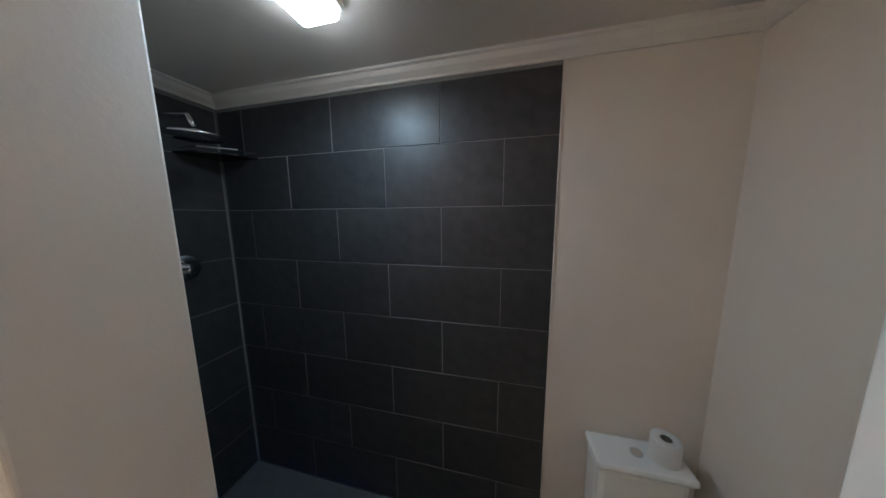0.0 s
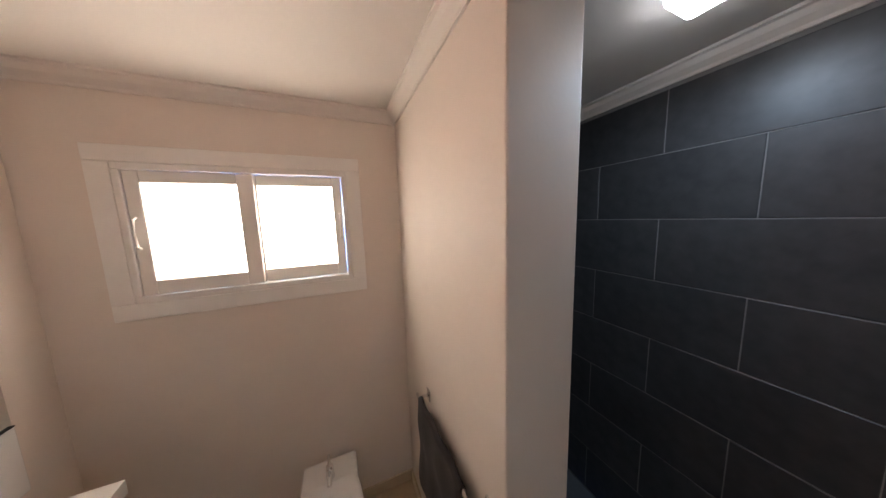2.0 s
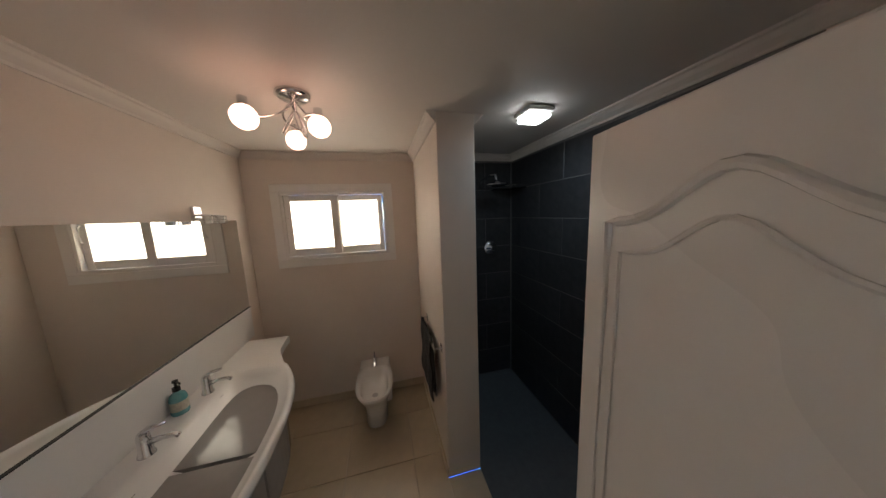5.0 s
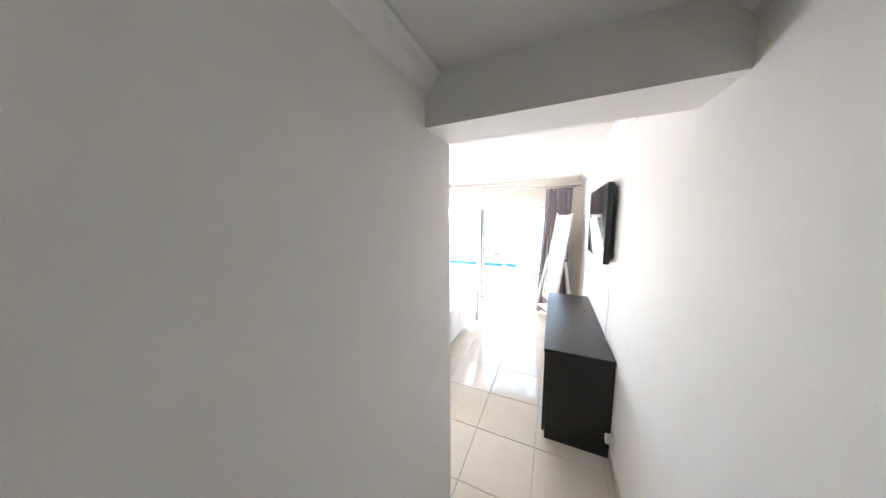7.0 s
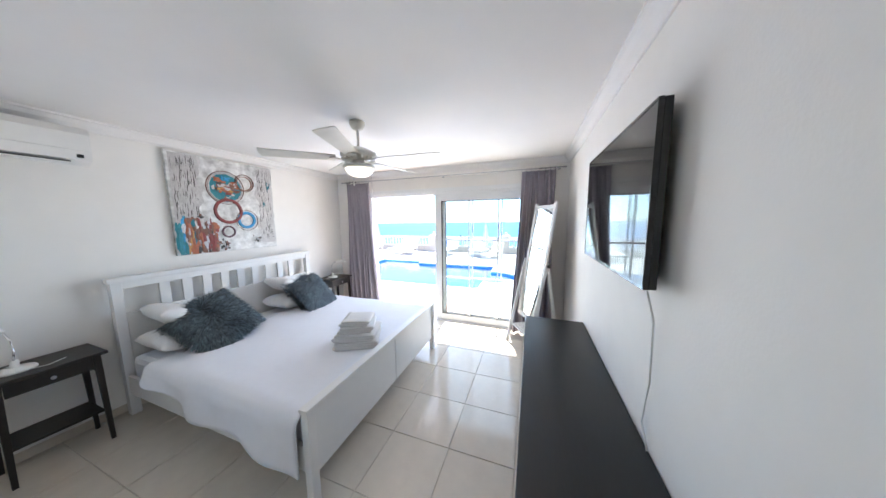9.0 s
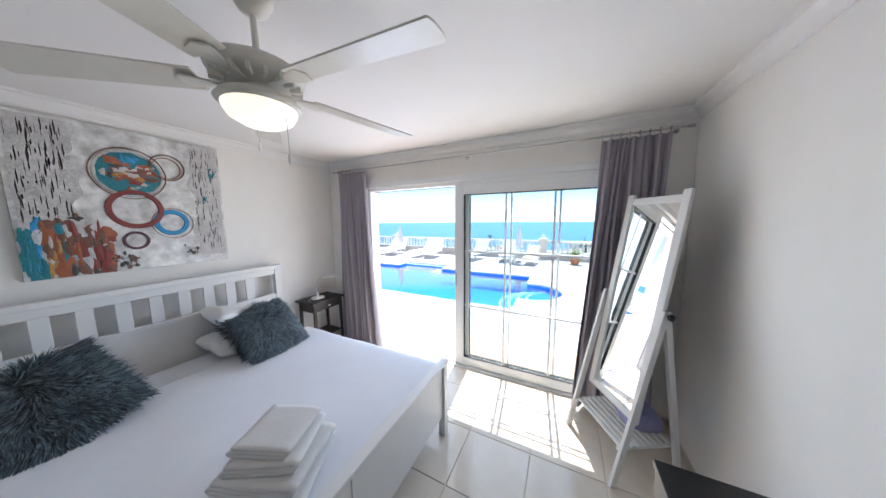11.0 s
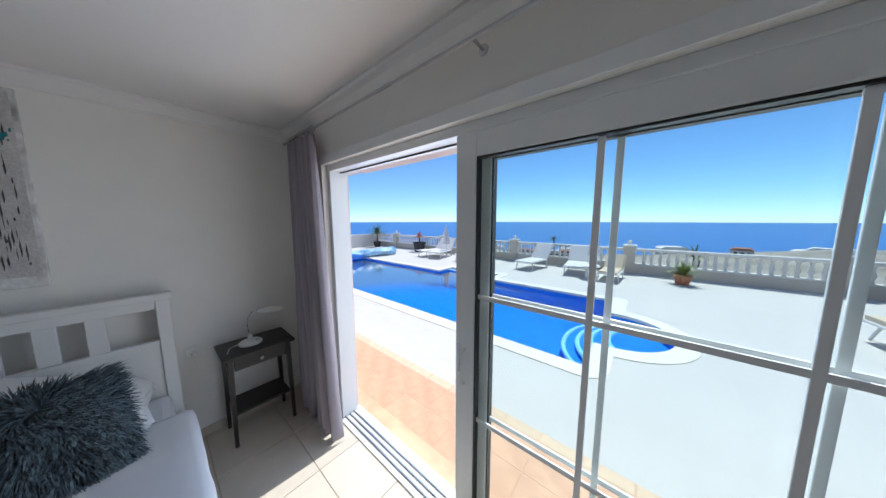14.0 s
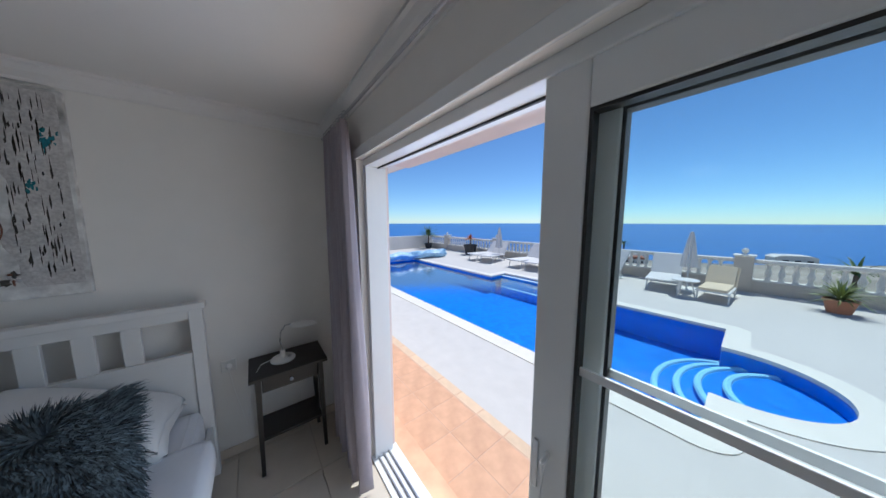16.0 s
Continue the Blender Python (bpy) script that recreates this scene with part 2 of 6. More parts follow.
def tube(points, r, segs=10, bm=None, closed=False):
    """A round bar along points; r: one radius, or one for each point."""
    bm = bm or bmesh.new()
    pts = [Vector(p) for p in points]
    rad = r if isinstance(r, (list, tuple)) else [r] * len(pts)
    rings = []
    up = Vector((0, 0, 1))
    for i, p in enumerate(pts):
        a = pts[i - 1] if i else (pts[-1] if closed else p)
        b = pts[(i + 1) % len(pts)] if (i + 1 < len(pts) or closed) else p
        d = (b - a).normalized()
        side = d.cross(up)
        if side.length < 1e-3:
            side = d.cross(Vector((0, 1, 0)))
        side.normalize()
        oth = d.cross(side)
        rings.append([bm.verts.new(p + rad[i] * (side * math.cos(2 * math.pi * k / segs) + oth * math.sin(2 * math.pi * k / segs))) for k in range(segs)])
    pairs = list(zip(rings, rings[1:])) + ([(rings[-1], rings[0])] if closed else [])
    for a, b in pairs:
        for k in range(segs):
            bm.faces.new((a[k], a[(k + 1) % segs], b[(k + 1) % segs], b[k]))
    if not closed:
        bm.faces.new(rings[0])
        bm.faces.new(rings[-1])
    return bm


def prism(outline, z0, z1, m=None, bm=None):
    """An outline in x, y pulled up from z0 to z1."""
    bm = bm or bmesh.new()
    lo = [bm.verts.new((x, y, z0)) for x, y in outline]
    hi = [bm.verts.new((x, y, z1)) for x, y in outline]
    n = len(outline)
    bm.faces.new(lo)
    bm.faces.new(hi)
    for i in range(n):
        bm.faces.new((lo[i], lo[(i + 1) % n], hi[(i + 1) % n], hi[i]))
    if m is not None:
        bmesh.ops.transform(bm, matrix=m, verts=lo + hi)
    return bm


def sweep_profile(profile, start, end, inward, bm=None):
    """A moulding: profile of (out from the wall, height) pulled from start to end along a wall."""
    bm = bm or bmesh.new()
    a, b, n = Vector(start), Vector(end), Vector(inward)
    r1 = [bm.verts.new(a + n * o + Vector((0, 0, h))) for o, h in profile]
    r2 = [bm.verts.new(b + n * o + Vector((0, 0, h))) for o, h in profile]
    k = len(profile)
    for i in range(k):
        bm.faces.new((r1[i], r1[(i + 1) % k], r2[(i + 1) % k], r2[i]))
    bm.faces.new(r1)
    bm.faces.new(r2)
    return bm


def structure(name, bm, material, label, category, smooth=False):
    return tagged(part(name, bm, material, smooth=smooth), label, category, kind="structure")


# ---- the rooms ----
BX, DY, CZ = -3.86, 5.48, 2.51          # headboard wall, terrace wall, bedroom ceiling
CX, BY = -0.97, 1.73                    # corridor wall, bedroom back wall
WX, MY, TY, BZ = -3.785, -1.195, 1.361, 2.48  # bathroom window, mirror and tiled walls, ceiling
IX = -1.12                              # bathroom side of the corridor wall
OPL, OPR, OPZ = -3.20, -0.318, 2.14      # terrace opening

structure("wall_tv", box((0, -1.6, -0.1), (0.2, 5.86, 2.7)), WALL, "white painted wall behind the television", "wall")
structure("wall_headboard", box((BX - 0.2, BY, -0.1), (BX, 5.86, 2.7)), WALL, "white painted wall behind the bed", "wall")
structure("wall_terrace", boxes([((BX, DY, -0.1), (OPL - 0.36, 5.84, 2.7)), ((OPL - 0.36, DY, -0.1), (OPL, 5.68, 2.7)), ((OPR, DY, -0.1), (0, 5.84, 2.7)), ((OPL, DY, OPZ), (OPR, 5.84, 2.7)), ((OPL - 0.36, 5.68, OPZ), (OPL, 5.84, 2.7))]), [WALL],
          "white wall with the terrace door opening", "wall")
structure("wall_bedroom_back", box((BX, TY + 0.012, -0.1), (CX, BY, 2.7)), WALL, "white wall between bedroom and bathroom", "wall")
DJ0, DJ1 = -0.47, 0.40                  # bathroom doorway
structure("wall_corridor", boxes([((IX, DJ1, -0.1), (CX, TY + 0.012, 2.7)), ((IX, -1.6, -0.1), (CX, DJ0, 2.7)), ((IX, DJ0, 2.08), (CX, DJ1, 2.7))]), WALL,
          "white corridor wall with the bathroom doorway", "wall")
structure("wall_corridor_end", box((CX, -1.8, -0.1), (0.2, -1.6, 2.7)), WALL, "plain white wall closing the corridor", "wall")
structure("beam", box((CX, 1.47, 2.19), (0, BY, 2.7)), WALL, "white painted beam across the corridor", "beam")
structure("ceiling_bedroom", box((BX, BY, CZ), (0, DY, CZ + 0.15)), CEIL, "white painted bedroom ceiling", "ceiling")
structure("ceiling_corridor", box((CX, -1.6, 2.40), (0, 1.47, 2.55)), CEIL, "white painted corridor ceiling", "ceiling")
structure("ceiling_bathroom", box((WX - 0.1, MY, BZ), (IX, TY, BZ + 0.15)), CEIL_BATH, "pale painted bathroom ceiling", "ceiling")
# bathroom shell
WO0, WO1, WZ0, WZ1 = -0.915, 0.005, 1.515, 2.135
structure("wall_window", boxes([((WX - 0.22, MY, -0.1), (WX, WO0, 2.6)), ((WX - 0.22, WO1, -0.1), (WX, TY, 2.6)),
                                ((WX - 0.22, WO0, -0.1), (WX, WO1, WZ0)), ((WX - 0.22, WO0, WZ1), (WX, WO1, 2.6))]), WALL_BATH,
          "cream painted bathroom wall with a small window", "wall")
structure("wall_mirror", box((WX - 0.22, MY - 0.2, -0.1), (CX, MY, 2.6)), WALL_BATH, "cream painted wall behind the washbasin", "wall")
structure("wall_toilet", box((-1.783, TY, -0.1), (IX, TY + 0.01, 2.6)), WALL_BATH, "cream painted wall behind the toilet", "wall")
structure("wall_door_side", boxes([((IX - 0.004, DJ1 + 0.09, 0), (IX, TY, BZ)), ((IX - 0.004, MY, 0), (IX, DJ0 - 0.09, BZ)), ((IX - 0.004, DJ0 - 0.09, 2.16), (IX, DJ1 + 0.09, BZ))]), WALL_BATH,
          "cream painted wall round the bathroom door", "wall")
PX, PY0, PY1 = -2.723, 0.305, 0.545      # free-standing end of the shower partition
structure("wall_partition", box((WX, PY0, 0), (PX, PY1, BZ), 0.006), WALL_BATH, "cream painted partition beside the shower", "wall")

# cornices
corn = [(0, 0), (0.0, -0.085), (0.012, -0.085), (0.016, -0.07), (0.045, -0.045), (0.06, -0.02), (0.075, -0.014), (0.075, 0)]


def cornice(name, runs, z, material, label, k=1.0):
    ob = tagged(new(name), label, "cornice", kind="structure")
    for (a, b, n) in runs:
        part("cornice_run", sweep_profile([(o * k, h * k) for o, h in corn], (*a, z), (*b, z), (*n, 0)), material, ob)
    return ob


cornice("cornice_bedroom", [((BX, BY), (BX, DY), (1, 0)), ((BX, DY), (0, DY), (0, -1)), ((0, DY), (0, BY), (-1, 0)), ((0, BY), (BX, BY), (0, 1))], CZ, CEIL, "white plaster cornice round the bedroom")
cornice("cornice_corridor", [((CX, -1.6), (CX, 1.47), (1, 0)), ((0, 1.47), (0, -1.6), (-1, 0))], 2.40, CEIL, "white plaster cornice in the corridor")
cornice("cornice_bathroom", [((WX, MY), (WX, PY0), (1, 0)), ((WX, PY0), (PX, PY0), (0, -1)), ((PX, PY1), (-3.71, PY1), (0, 1)), ((-3.71, PY1), (-3.71, TY), (1, 0)),
                             ((-3.71, TY), (IX, TY), (0, -1)), ((IX, TY), (IX, MY), (-1, 0)), ((IX, MY), (WX, MY), (0, 1))], BZ, CEIL_BATH, "pale plaster cornice round the bathroom", 0.75)

# floors: bed of grout; the tiles follow at the end of the file
floor_bed = structure("floor_bedroom", boxes([((BX, BY, -0.1), (0, DY + 0.02, -0.006)), ((CX, -1.6, -0.1), (0, BY, -0.006))]), GROUT, "cream polished tile floor", "floor")
floor_bath = structure("floor_bathroom", boxes([((WX, MY, -0.1), (CX, PY0, -0.006)), ((PX, PY0, -0.1), (IX, TY, -0.006))]), GROUT, "beige tile bathroom floor", "floor")
structure("floor_shower", box((-3.71, PY1, -0.1), (-1.90, TY - 0.01, 0.006)), SFLOOR, "dark grey shower floor", "floor")

# ---- bathroom things ----


def bathroom_window():
    w = tagged(new("window_1"), "small white sliding window with frosted panes", "window", kind="structure")
    y0, y1, z0, z1 = WO0, WO1, WZ0, WZ1
    x = WX - 0.018
    part("window_frame", boxes([((x - 0.06, y0, z0), (x + 0.03, y1, z0 + 0.03)), ((x - 0.06, y0, z1 - 0.03), (x + 0.03, y1, z1)),
                                ((x - 0.06, y0, z0 + 0.03), (x + 0.03, y0 + 0.025, z1 - 0.03)), ((x - 0.06, y1 - 0.025, z0 + 0.03), (x + 0.03, y1, z1 - 0.03))], 0.004), FRAMEPAINT, w)
    bm = bmesh.new()
    for lo, hi in (((WX, y0 - 0.075, z0 - 0.075), (WX + 0.014, y1 + 0.075, z0)), ((WX, y0 - 0.075, z1), (WX + 0.014, y1 + 0.075, z1 + 0.07)),
                   ((WX, y0 - 0.075, z0), (WX + 0.014, y0, z1)), ((WX, y1, z0), (WX + 0.014, y1 + 0.075, z1))):
        slab(bm, lo, hi, 0.004)
    part("window_trim", bm, FRAMEPAINT, w)
    mid = -0.46
    for i, (a, b, dx) in enumerate(((y0 + 0.027, mid + 0.03, 0.008), (mid - 0.03, y1 - 0.027, -0.018))):
        sa, sb = (0.05, 0.068) if i == 0 else (0.068, 0.048)
        zz0, zz1 = z0 + 0.032, z1 - 0.032
        lo, hi = zz0 + 0.066, zz1 - 0.052
        sash = part("sash", boxes([((x + dx - 0.012, a, zz0), (x + dx + 0.012, a + sa, zz1)), ((x + dx - 0.012, b - sb, zz0), (x + dx + 0.012, b, zz1)),
                                   ((x + dx - 0.012, a + sa, zz0), (x + dx + 0.012, b - sb, lo)), ((x + dx - 0.012, a + sa, hi), (x + dx + 0.012, b - sb, zz1))], 0.004), FRAMEPAINT, w)
        # opaque glowing pane: daylight is put in as emission
        part("pane", box((x + dx + 0.000, a + sa, lo), (x + dx + 0.008, b - sb, hi)), FROST, sash, "frosted glass pane glowing in place of daylight")
        hy = a + 0.018 if i == 0 else b - 0.018
        part("handle", tube([(x + dx + 0.012, hy, 1.90), (x + dx + 0.03, hy, 1.89), (x + dx + 0.03, hy, 1.77), (x + dx + 0.012, hy, 1.76)], 0.007, 8), FRAMEPAINT, sash)


bathroom_window()


def bathroom_door():
    """White panelled leaf, open into the room, with its frame."""
    d = tagged(new("door_1"), "white panelled bathroom door standing open", "door", kind="structure")
    hinge, end = Vector((-1.096, 0.316, 0)), Vector((-1.70, 0.402, 0))
    w = (end - hinge).length
    m = Matrix.Translation(hinge) @ pose(0, 0, 0, 0, 0, math.degrees(math.atan2(end.y - hinge.y, end.x - hinge.x)))
    # leaf in its own frame: x from hinge to free edge, y thickness
    leaf = part("leaf", box((0.0, -0.038, 0.012), (w, 0, 2.035), 0.004), DOORPAINT, d)
    leaf.matrix_world = m
    x0, x1 = 0.16, w - 0.06

    def arch(n=20):
        return [(x0 + (x1 - x0) * i / n, 1.855 + 0.075 * math.exp(-((i / n - 0.52) / 0.21) ** 2)) for i in range(n + 1)]
    for side, yy in (("front", 0.0), ("back", -0.038)):
        sgn = 1 if side == "front" else -1
        up = [(x0, yy, 0.98)] + [(x, yy, z) for x, z in arch()] + [(x1, yy, 0.98)]
        low = [(x0, yy, 0.16), (x0, yy, 0.86), (x1, yy, 0.86), (x1, yy, 0.16)]
        for pts in (up, low):
            mo = part("panel_moulding", tube(pts, 0.009, 8, closed=True), DOORPAINT, leaf)
            inner = [(0.5 * (x0 + x1) + (p[0] - 0.5 * (x0 + x1)) * 0.84, yy + sgn * 0.001, (1.4 if pts is up else 0.51) + (p[2] - (1.4 if pts is up else 0.51)) * 0.88) for p in pts]
            part("panel_bead", tube(inner, 0.0045, 6, closed=True), DOORPAINT, leaf)
    for sgn, yy in ((1, 0.0), (-1, -0.038)):
        h = part("door_handle", tube([(w - 0.06, yy, 0.93), (w - 0.06, yy + sgn * 0.045, 0.93), (w - 0.075, yy + sgn * 0.055, 0.93), (w - 0.18, yy + sgn * 0.055, 0.925)], 0.009, 10), CHROME, leaf, "chrome lever handle")
        part("escutcheon", box((w - 0.08, min(yy, yy + sgn * 0.006), 0.83), (w - 0.04, max(yy, yy + sgn * 0.006), 1.02), 0.003), CHROME, h)
    for z in (0.25, 1.0, 1.78):
        part("hinge", tube([(-0.008, -0.041, z - 0.045), (-0.008, -0.041, z + 0.045)], 0.007, 10), FRAMEPAINT, leaf, "painted butt hinge")
    part("jamb", box((IX - 0.012, DJ0, 0), (CX + 0.012, DJ0 + 0.02, 2.06), 0.003), FRAMEPAINT, d)
    part("door_stop", box((IX + 0.05, DJ0 + 0.02, 0), (CX - 0.01, DJ0 + 0.034, 2.046), 0.002), FRAMEPAINT, d)
    # hinge side: a rebate that takes the leaf's edge
    part("jamb", boxes([((-1.052, 0.325, 0), (CX + 0.012, DJ1, 2.06)), ((IX - 0.012, 0.38, 0), (-1.052, DJ1, 2.06))], 0.003), FRAMEPAINT, d)
    part("head_jamb", box((IX - 0.012, DJ0, 2.06), (CX + 0.012, DJ1, 2.08), 0.003), FRAMEPAINT, d)
    for face, s in ((CX + 0.0, 1), (IX - 0.004, -1)):
        for y, o in ((0.339 if s > 0 else DJ1 - 0.006, 1), (DJ0 + 0.006, -1)):
            bm = bmesh.new()
            for k, (a, b, t) in enumerate(((0, 0.03, 0.016), (0.03, 0.055, 0.022), (0.055, 0.09, 0.014))):
                slab(bm, (min(face, face + s * t), min(y + o * a, y + o * b), 0), (max(face, face + s * t), max(y + o * a, y + o * b), 2.16 if k else 2.07), 0.004)
            part("architrave", bm, FRAMEPAINT, d)
        part("architrave_head", box((min(face, face + s * 0.018), DJ0 + 0.006, 2.066), (max(face, face + s * 0.018), 0.339 if s > 0 else DJ1 - 0.006, 2.156), 0.005), FRAMEPAINT, d)


bathroom_door()


def vanity():
    """Wall-to-wall white washbasin top with a bowed front, splashback and drawers below."""
    v = thing("washbasin", "white double washbasin with a bowed front on grey drawers", "washbasin")
    xs = np.linspace(-3.06, -1.74, 44)
    top = 0.90

    def front(x):
        u = (x + 2.40) / 0.66
        return -0.595 - 0.17 * abs(u) ** 2.6
    # bowl: a grid whose middle sinks
    bm = bmesh.new()
    ny = 22
    grid = []
    for x in xs:
        row = []
        f = front(x)
        for j in range(ny + 1):
            q = j / ny
            y = MY + (f - MY) * q
            u = (x + 2.40) / 0.66
            w = min(1.0, max(0.0, (q - 0.26) / 0.715))
            inside = max(0.0, 1 - (abs(u) / 0.95) ** 4) ** 0.7 * max(0.0, math.sin(math.pi * w)) ** 0.62
            z = top - 0.10 * inside
            row.append(bm.verts.new((x, y, z)))
        grid.append(row)
    for i in range(len(xs) - 1):
        for j in range(ny):
            bm.faces.new((grid[i][j], grid[i + 1][j], grid[i + 1][j + 1], grid[i][j + 1]))
    # rolled front lip and underside
    lip = []
    for dy, dz in ((0.012, -0.008), (0.016, -0.025), (0.010, -0.045), (-0.03, -0.05)):
        lip.append([bm.verts.new((x, front(x) + dy, top + dz)) for x in xs])
    prev = [r[-1] for r in grid]
    for row in lip:
        for i in range(len(xs) - 1):
            bm.faces.new((prev[i], prev[i + 1], row[i + 1], row[i]))
        prev = row
    part("basin", bm, CERAMIC, v, "glossy white ceramic basin", smooth=True)
    part("side_shelf", prism([(-3.50, MY), (-3.06, MY), (-3.06, -0.77), (-3.12, -0.80), (-3.26, -0.865), (-3.40, -0.88), (-3.50, -0.88)], 0.842, 0.9), CERAMIC, v)
    part("splashback", box((-3.605, MY, 0.901), (-1.50, MY + 0.014, 1.160), 0.004), CERAMIC, v)
    # drawers
    for i, (a, b) in enumerate(((-3.04, -2.41), (-2.39, -1.76))):
        outline = [(a, MY + 0.02)] + [(x, front(x) - 0.05) for x in np.linspace(a, b, 12)] + [(b, MY + 0.02)]
        unit = part("drawer_unit", prism([(float(x), float(y)) for x, y in outline], 0.48, 0.842), mat("grey_gloss_drawer", (0.30, 0.28, 0.27), 0.15) if i == 0 else bpy.data.materials["grey_gloss_drawer"], v, "grey gloss drawer front")
        part("drawer_handle", tube([(float(x), front(x) - 0.035, 0.81) for x in np.linspace(a + 0.06, b - 0.06, 12)], 0.008, 8), CHROME, unit, "chrome bar handle")
    for x in (-2.84, -2.30):
        part("drain", lathe([(0, 0.003), (0.012, 0.004), (0.02, 0.006), (0.032, 0.005), (0.034, 0)], 20, pose(x, -0.90, 0.803)), STEEL, v, "steel drain")
        part("overflow", lathe([(0, 0.002), (0.010, 0.002), (0.011, 0)], 14, pose(x, -1.025, 0.872, 40)), STEEL, v)


vanity()


def basin_tap():
    t = thing("basin_tap", "chrome single-lever basin tap", "tap", group="basin taps")
    part("body", lathe([(0.030, 0), (0.028, 0.008), (0.024, 0.012), (0.022, 0.085), (0.018, 0.10), (0, 0.104)], 20), CHROME, t, smooth=True)
    part("spout", tube([(0, 0.01, 0.055), (0, 0.06, 0.068), (0, 0.11, 0.07), (0, 0.125, 0.06)], [0.014, 0.012, 0.011, 0.012], 12), CHROME, t, smooth=True)
    part("lever", tube([(0, 0, 0.10), (0, 0.02, 0.118), (0, 0.085, 0.135)], [0.015, 0.011, 0.006], 10), CHROME, t, smooth=True)
    return t


tap = basin_tap()
tap.matrix_world = pose(-2.86, -1.10, 0.9)
copy_thing(tap, pose(-2.47, -1.10, 0.9))


def soap_bottle():
    s = thing("soap_dispenser", "clear soap bottle of turquoise liquid with black pump", "soap dispenser", pose(-2.72, -1.14, 0.9))
    part("bottle", lathe([(0, 0), (0.033, 0), (0.036, 0.006), (0.036, 0.085), (0.030, 0.105), (0.014, 0.118), (0.014, 0.125), (0, 0.125)], 22), mat("turquoise_soap", (0.10, 0.45, 0.50), 0.1, amount=0.1, color2=(0.35, 0.62, 0.62)), s, smooth=True)
    p = part("pump", lathe([(0.016, 0.125), (0.016, 0.145), (0.006, 0.148), (0.006, 0.17), (0.012, 0.172), (0.012, 0.182), (0, 0.184)], 16), PLASTIC_B, s, "black pump head")
    part("nozzle", tube([(0, 0, 0.177), (0.02, 0.03, 0.177), (0.024, 0.036, 0.170)], 0.005, 8), PLASTIC_B, p)
    part("label", lathe([(0.0363, 0.025), (0.0363, 0.075)], 22), mat("soap_label", (0.6, 0.62, 0.5), 0.4, amount=0.3, noise_scale=60), s, "printed pale label")


soap_bottle()

mirror_w = thing("wall_mirror", "large frameless mirror above the washbasin", "mirror")
part("glass", box((-3.605, MY + 0.001, 1.164), (-1.35, MY + 0.007, 1.898)), MIRROR, mirror_w)
part("bottom_channel", box((-3.605, MY + 0.001, 1.160), (-1.35, MY + 0.015, 1.164)), GASKET, mirror_w, "dark thin joint under the mirror")


def mirror_lamp():
    lam = thing("mirror_lamp", "small chrome mirror lamp with two wire-grid shades", "wall lamp", pose(-3.16, MY + 0.007, 1.915))
    part("backplate", box((-0.035, -0.006, 0.0), (0.035, 0.014, 0.075), 0.004), CHROME, lam)
    part("stem", tube([(0, 0.01, 0.022), (0, 0.085, 0.018)], 0.007, 10), CHROME, lam)
    arm = part("arm", tube([(-0.07, 0.09, 0.016), (0.07, 0.09, 0.016)], 0.006, 10), CHROME, lam)
    for dx in (-0.062, 0.062):
        part("shade", lathe([(0.018, -0.035), (0.024, -0.03), (0.024, 0.012), (0.018, 0.018), (0, 0.018)], 16, pose(dx, 0.095, 0)), PLASTIC_W, arm, "small frosted glass shade", smooth=True)
        for k in range(3):
            part("wire", tube([(dx + 0.033 * math.cos(t), 0.095 + 0.033 * math.sin(t), -0.036 + k * 0.024) for t in np.linspace(0, 2 * math.pi, 14, endpoint=False)], 0.002, 5, closed=True), CHROME, arm)
        for k in range(6):
            t = math.pi * k / 3
            part("wire", tube([(dx + 0.033 * math.cos(t), 0.095 + 0.033 * math.sin(t), -0.038), (dx + 0.033 * math.cos(t), 0.095 + 0.033 * math.sin(t), 0.014)], 0.002, 5), CHROME, arm)


mirror_lamp()


